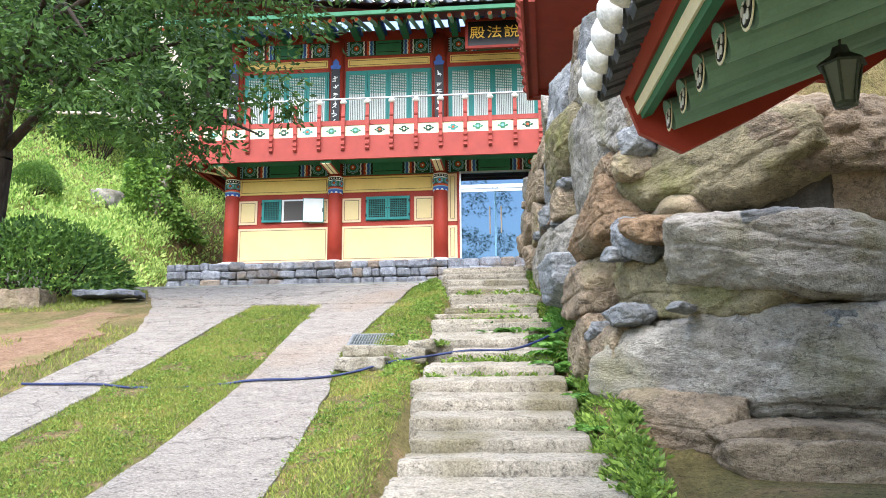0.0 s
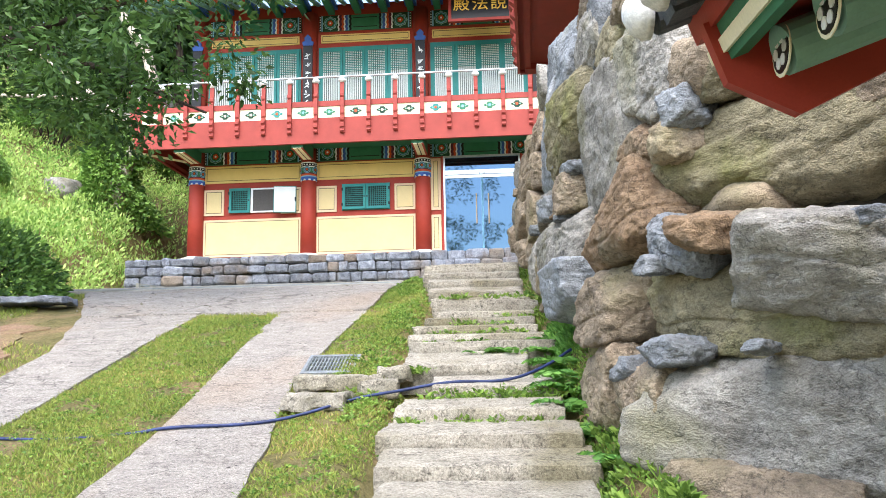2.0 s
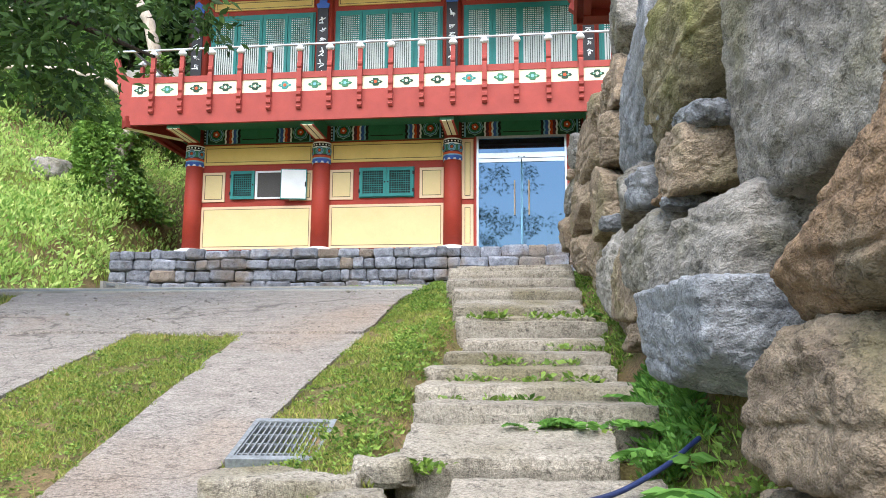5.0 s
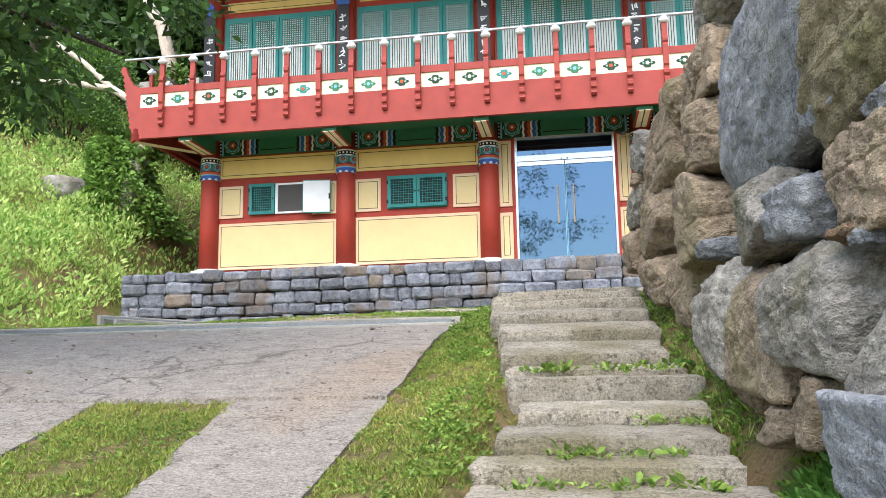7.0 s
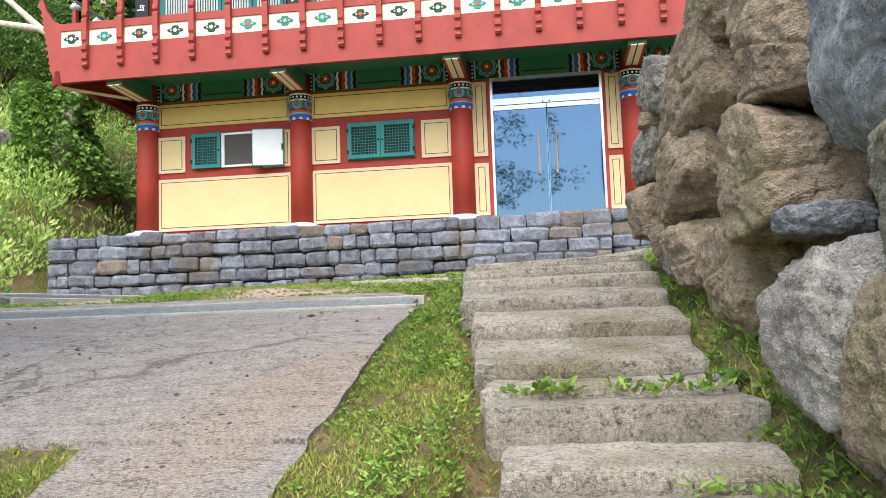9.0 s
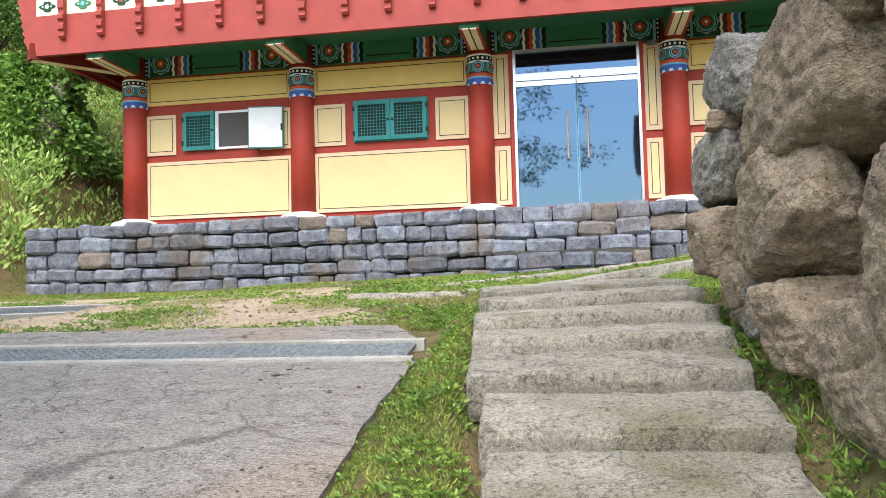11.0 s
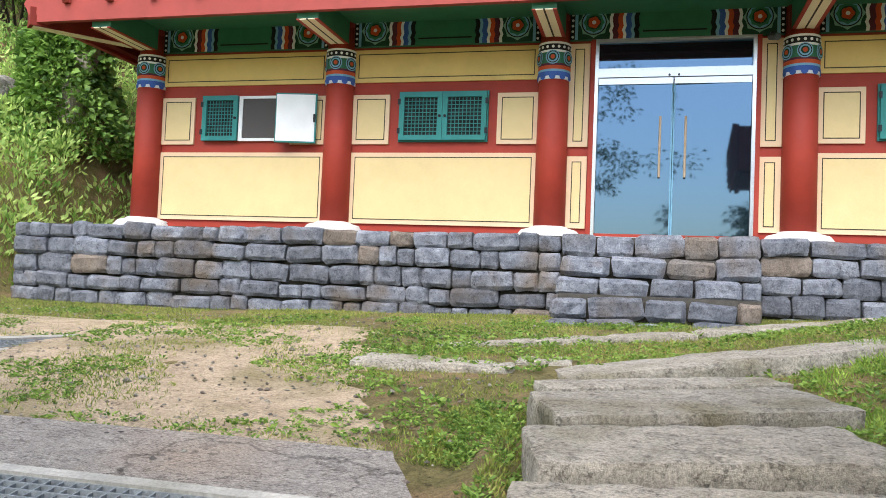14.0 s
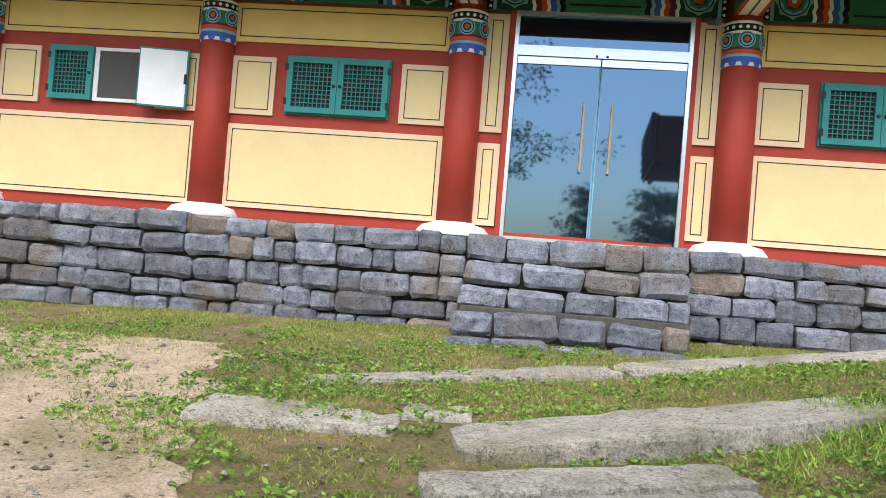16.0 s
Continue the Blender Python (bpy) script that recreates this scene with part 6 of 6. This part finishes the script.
# rounded bush
bush = thing("bush", "dense rounded dark-green shrub", "bush", at=(-8.1, 14.6, 2.95))
d = ball(9000) * (1.6, 1.25, 1.02) * (0.72 + 0.3 * nr.random((9000, 1)))
d[:, 2] = np.abs(d[:, 2]) * 1.35 + 0.1
keepb = d[:, 2] > 0.05
d = d[keepb]
lb = 0.1 * nr.uniform(0.6, 1.3, len(d))
ob = new("foliage", leaf_mesh("foliage", d, d * (1, 1, 0.6) + nr.normal(size=d.shape) * 0.7, lb, lb * 0.5, L_BUSH))
ob.parent = bush
s = Shape()
for k in range(14):
    a = k * 0.45
    s.rod((0.2 * math.cos(a), 0.2 * math.sin(a), -0.15), (0.9 * math.cos(a), 0.8 * math.sin(a), 0.9), 0.03, 0.012, M_BARK, 6)
s.make("stem", bush)
slab("flat_stone", "low rock under the shrub", "stone", (-8.0, 13.6, 2.9), (1.4, 0.5, 0.35), 3, M_ROCKS[1], 0.06, seed=60)

# more shrubs up the hillside
sr_ = random.Random(21)
for x, y, sc in ((-13.5, 31.5, 0.9), (-15.5, 29.5, 1.1), (-18.0, 27.5, 1.0), (-16.8, 32.0, 1.3), (-20.5, 30.0, 1.4), (-12.0, 33.0, 1.0), (-14.3, 24.0, 0.6), (-17.5, 22.5, 0.8), (-21.0, 24.5, 1.1), (-13.2, 34.5, 1.2)):
    c = copy_thing(bush, pose(x, y, land(x, y) + 0.1, 0, 0, sr_.uniform(0, 360)))
    c.scale = (sc, sc, sc * 1.15)
    tagged(c, "dense green shrub among the weeds of the hillside", "bush", "shrubs on the hillside")

# hillside undergrowth
hc = []
for x, y in zip(nr.uniform(-30, -9.6, 7500), nr.uniform(15, 44, 7500)):
    if x < -9.9 - 0.0 * y and (x < -10.3 or y < 23):
        if x < -10.6 or y > 18:
            hc.append((x, y, land(x, y) + nr.uniform(0.0, 0.35)))
hb, ha, hl = crown(hc, 0.42, 27, 0.14, 0.8)
ha[:, 2] += 0.35
tagged(new("undergrowth", leaf_mesh("undergrowth", hb, ha, hl, hl * 0.42, L_HILL)), "lush green weeds and creepers on the hillside", "undergrowth", kind="stuff")
grass("grass", "long bright grass on the lower hillside", strew(34000, -17, -9.7, 14, 27, lambda x, y: patch(x, y, 0.8, 40) > -0.15), 0.2, 0.013, L_LUSH, 0.5)
for k, (x, y, sx) in enumerate(((-13.4, 26.5, 1.0), (-10.3, 25.0, 0.7), (-9.9, 17.0, 0.8), (-12.5, 20.5, 0.6))):
    q = boulder(x, y, land(x, y) + sx * 0.2, sx, sx, sx * 0.7, 20 * k, 0, 2.6, 0, 90 + k, 4)
    q.parent = None
    q.name = "rock"
    tagged(q, "grey weathered rock lying in the hillside weeds", "rock", "rocks on the hillside")

# ivy-clad stump
ivy = thing("ivy_tree", "dead tree trunk wrapped in a cone of ivy", "tree", at=(-12.3, 27.4, land(-12.3, 27.4) - 0.8))
wand([(0, 0, -0.2), (0.2, 0, 1.6), (0.9, 0.1, 3.2), (1.15, 0.3, 4.6), (0.75, 0.4, 6.0), (-0.2, 0.6, 7.4), (-0.6, 0.7, 9.0)], 0.26, 0.12, M_PALEBARK, 10).make("trunk", ivy, "bare pale leaning trunk", smooth=True)
wand([(0.9, 0.1, 3.3), (-0.6, 0.3, 4.3), (-2.2, 0.5, 4.7), (-4.6, 0.3, 4.8), (-7.0, 0.4, 5.2)], 0.12, 0.04, M_PALEBARK, 8).make("branch", ivy, "bare pale branch", smooth=True)
wand([(-0.6, 0.3, 4.3), (-1.6, 0.4, 5.2), (-3.0, 0.5, 6.2), (-5.0, 0.6, 7.4)], 0.09, 0.04, M_PALEBARK, 8).make("branch", ivy, "bare pale branch", smooth=True)
t = nr.random(9000)
an = nr.uniform(0, 2 * math.pi, 9000)
ra = (1.25 * (1 - t) ** 0.8 + 0.2) * (0.8 + 0.3 * nr.random(9000)) * (1 + 0.18 * np.sin(an * 3 + t * 9))
ib = np.stack([ra * np.cos(an) - 0.5 * t ** 2, ra * np.sin(an), 2.8 * t], 1)
il = 0.16 * nr.uniform(0.6, 1.3, 9000)
wrap = nr.uniform(0, 1, 2600)
ib[:2600] = np.stack([np.interp(wrap, [0, 0.5, 1], [0.3, 0.95, 1.15]), np.interp(wrap, [0, 1], [0.05, 0.3]), 1.8 + 2.9 * wrap], 1) + ball(2600) * (0.42, 0.42, 0.3) * nr.uniform(0.7, 1.2, (2600, 1))
ob = new("ivy", leaf_mesh("ivy", ib, np.stack([np.cos(an), np.sin(an), -0.4 + 0 * an], 1) + nr.normal(size=ib.shape) * 0.4, il, il * 0.7, L_IVY))
ob.parent = ivy

# concrete wall high on the hill
tagged(Shape().box(-26, -13.5, 34.0, 34.6, 9.0, 13.6, M_CONC2).make("hill_wall", bevel=0.02), "grey concrete retaining wall high on the hill", "wall", kind="structure")


def forest_tree(seed):
    r = random.Random(seed)
    t = thing("forest_tree", "dark green broadleaf tree in the wood", "tree", "trees of the wood")
    h = 9.5
    wand([(0, 0, -0.8), (0.1, 0.1, 2.5), (-0.1, 0.2, 5), (0.2, 0, 8)], 0.22, 0.06, M_BARK, 8).make("trunk", t)
    cs = [(r.gauss(0, 1.5), r.gauss(0, 1.5), r.uniform(2.4, h)) for _ in range(46)]
    cs = [(x * (1.15 - 0.07 * z), y * (1.15 - 0.07 * z), z) for x, y, z in cs]
    a, b, c = crown(cs, 1.0, 60, 0.42, 0.75)
    q = new("crown", leaf_mesh("crown", a, b, c, c * 0.5, L_FOREST))
    q.parent = t
    return t


kinds = [forest_tree(k) for k in range(4)]
fr = random.Random(8)
first = set()
for k in range(86):
    if k < 56:
        x, y = fr.uniform(-48, 14), fr.uniform(37, 58)
        if k < 26:
            x, y = fr.uniform(-38, -10.5), fr.uniform(35.5, 42)
    else:
        x, y = fr.uniform(-45, 40), fr.uniform(-48, -30)
    m = pose(x, y, land(x, y), 0, 0, fr.uniform(0, 360))
    sc = fr.uniform(0.8, 1.3)
    i = k % 4
    if i not in first:
        first.add(i)
        kinds[i].matrix_basis = m
    else:
        c = copy_thing(kinds[i], m)
        c.scale = (sc, sc, sc)

# ---------------------------------------------------------------- masonry pieces
def rubble_mesh(seed):
    """A pillow-faced stone in a unit box, front towards -y."""
    r = random.Random(seed)
    s = Shape()
    us, ws = (-0.5, -0.36, 0.0, 0.36, 0.5), (-0.5, -0.3, 0.3, 0.5)
    j = lambda q: r.uniform(-q, q)
    vs = []
    for b in ws:
        for a in us:
            rim = abs(a) == 0.5 or abs(b) == 0.5
            corner = abs(a) == 0.5 and abs(b) == 0.5
            k = 0.93 if corner else 1.0
            vs.append((a * k * 0.985 + j(0.03), (-0.3 if rim else -0.47) + (0.08 if corner else 0) + j(0.06), b * k * 0.97 + j(0.05)))
    n = len(vs)
    rim = [0, 1, 2, 3, 4, 9, 14, 19, 18, 17, 16, 15, 10, 5]
    vs += [(vs[q][0], 0.5, vs[q][2]) for q in rim]
    fs = [(q * 5 + i, q * 5 + i + 1, q * 5 + i + 6, q * 5 + i + 5) for q in range(3) for i in range(4)]
    fs += [(rim[e], rim[(e + 1) % 14], n + (e + 1) % 14, n + e) for e in range(14)]
    s.add(vs, fs, M_RUBBLE if seed % 9 else M_RUBBLE2)
    return s.mesh("stone")


RUBBLE = [rubble_mesh(k) for k in range(18)]
rs = random.Random(11)


def stone(x0, x1, y0, y1, z0, z1, parent):
    o = new("stone", rs.choice(RUBBLE))
    o.parent = parent
    o.matrix_world = pose((x0 + x1) / 2, (y0 + y1) / 2, (z0 + z1) / 2, 0, rs.uniform(-3.5, 3.5), 0) @ Matrix.Diagonal((x1 - x0, y1 - y0, z1 - z0, 1))


def courses(x0, x1, yf, z0, z1, n, parent, wmin=0.2, wmax=0.62, depth=0.2):
    z = z0
    for k in range(n):
        h = (z1 - z) / (n - k) * rs.uniform(0.9, 1.1) if k < n - 1 else z1 - z
        x = x0
        while x < x1 - 0.05:
            w = min(rs.uniform(wmin, wmax), x1 - x)
            if x1 - x - w < 0.15:
                w = x1 - x
            stone(x + 0.004, x + w - 0.004, yf + rs.uniform(-0.035, 0.03), yf + depth, z + 0.004, z + h - 0.004 + rs.uniform(-0.028, 0.026), parent)
            x += w
        z += h


courses(-9.88, -1.98, 23.46, 3.72, 5.115, 6, platform)
courses(0.32, 4.4, 23.46, 4.0, 5.115, 5, platform)
courses(-1.98, 0.32, 23.46, 4.85, 5.115, 1, platform)
entrance = thing("entrance_steps", "short flight of rough stone steps up to the glass door", "steps", kind="structure")
for k, (yf, z0, z1) in enumerate(((23.18, 4.6, 4.86), (22.9, 4.36, 4.61), (22.62, 4.12, 4.37), (22.34, 3.9, 4.13))):
    courses(-1.96 - 0.02 * k, 0.3 - 0.03 * k, yf, z0, z1, 1, entrance, 0.38, 0.7, 0.3)
Shape().box(-1.9, 0.25, 23.35, 23.7, 3.8, 4.84, M_JOINT).box(-1.92, 0.24, 22.75, 23.35, 3.6, 4.4, M_JOINT).make("core", entrance)
# side return of the platform
for k in range(6):
    y, z = 23.5, 3.72 + 0.2325 * k
    while y < 27:
        w_ = rs.uniform(0.25, 0.6)
        o = new("stone", rs.choice(RUBBLE))
        o.parent = platform
        o.matrix_world = pose(-9.8, y + w_ / 2, z + 0.116, 0, 0, -90) @ Matrix.Diagonal((w_, 0.2, 0.225, 1))
        y += w_
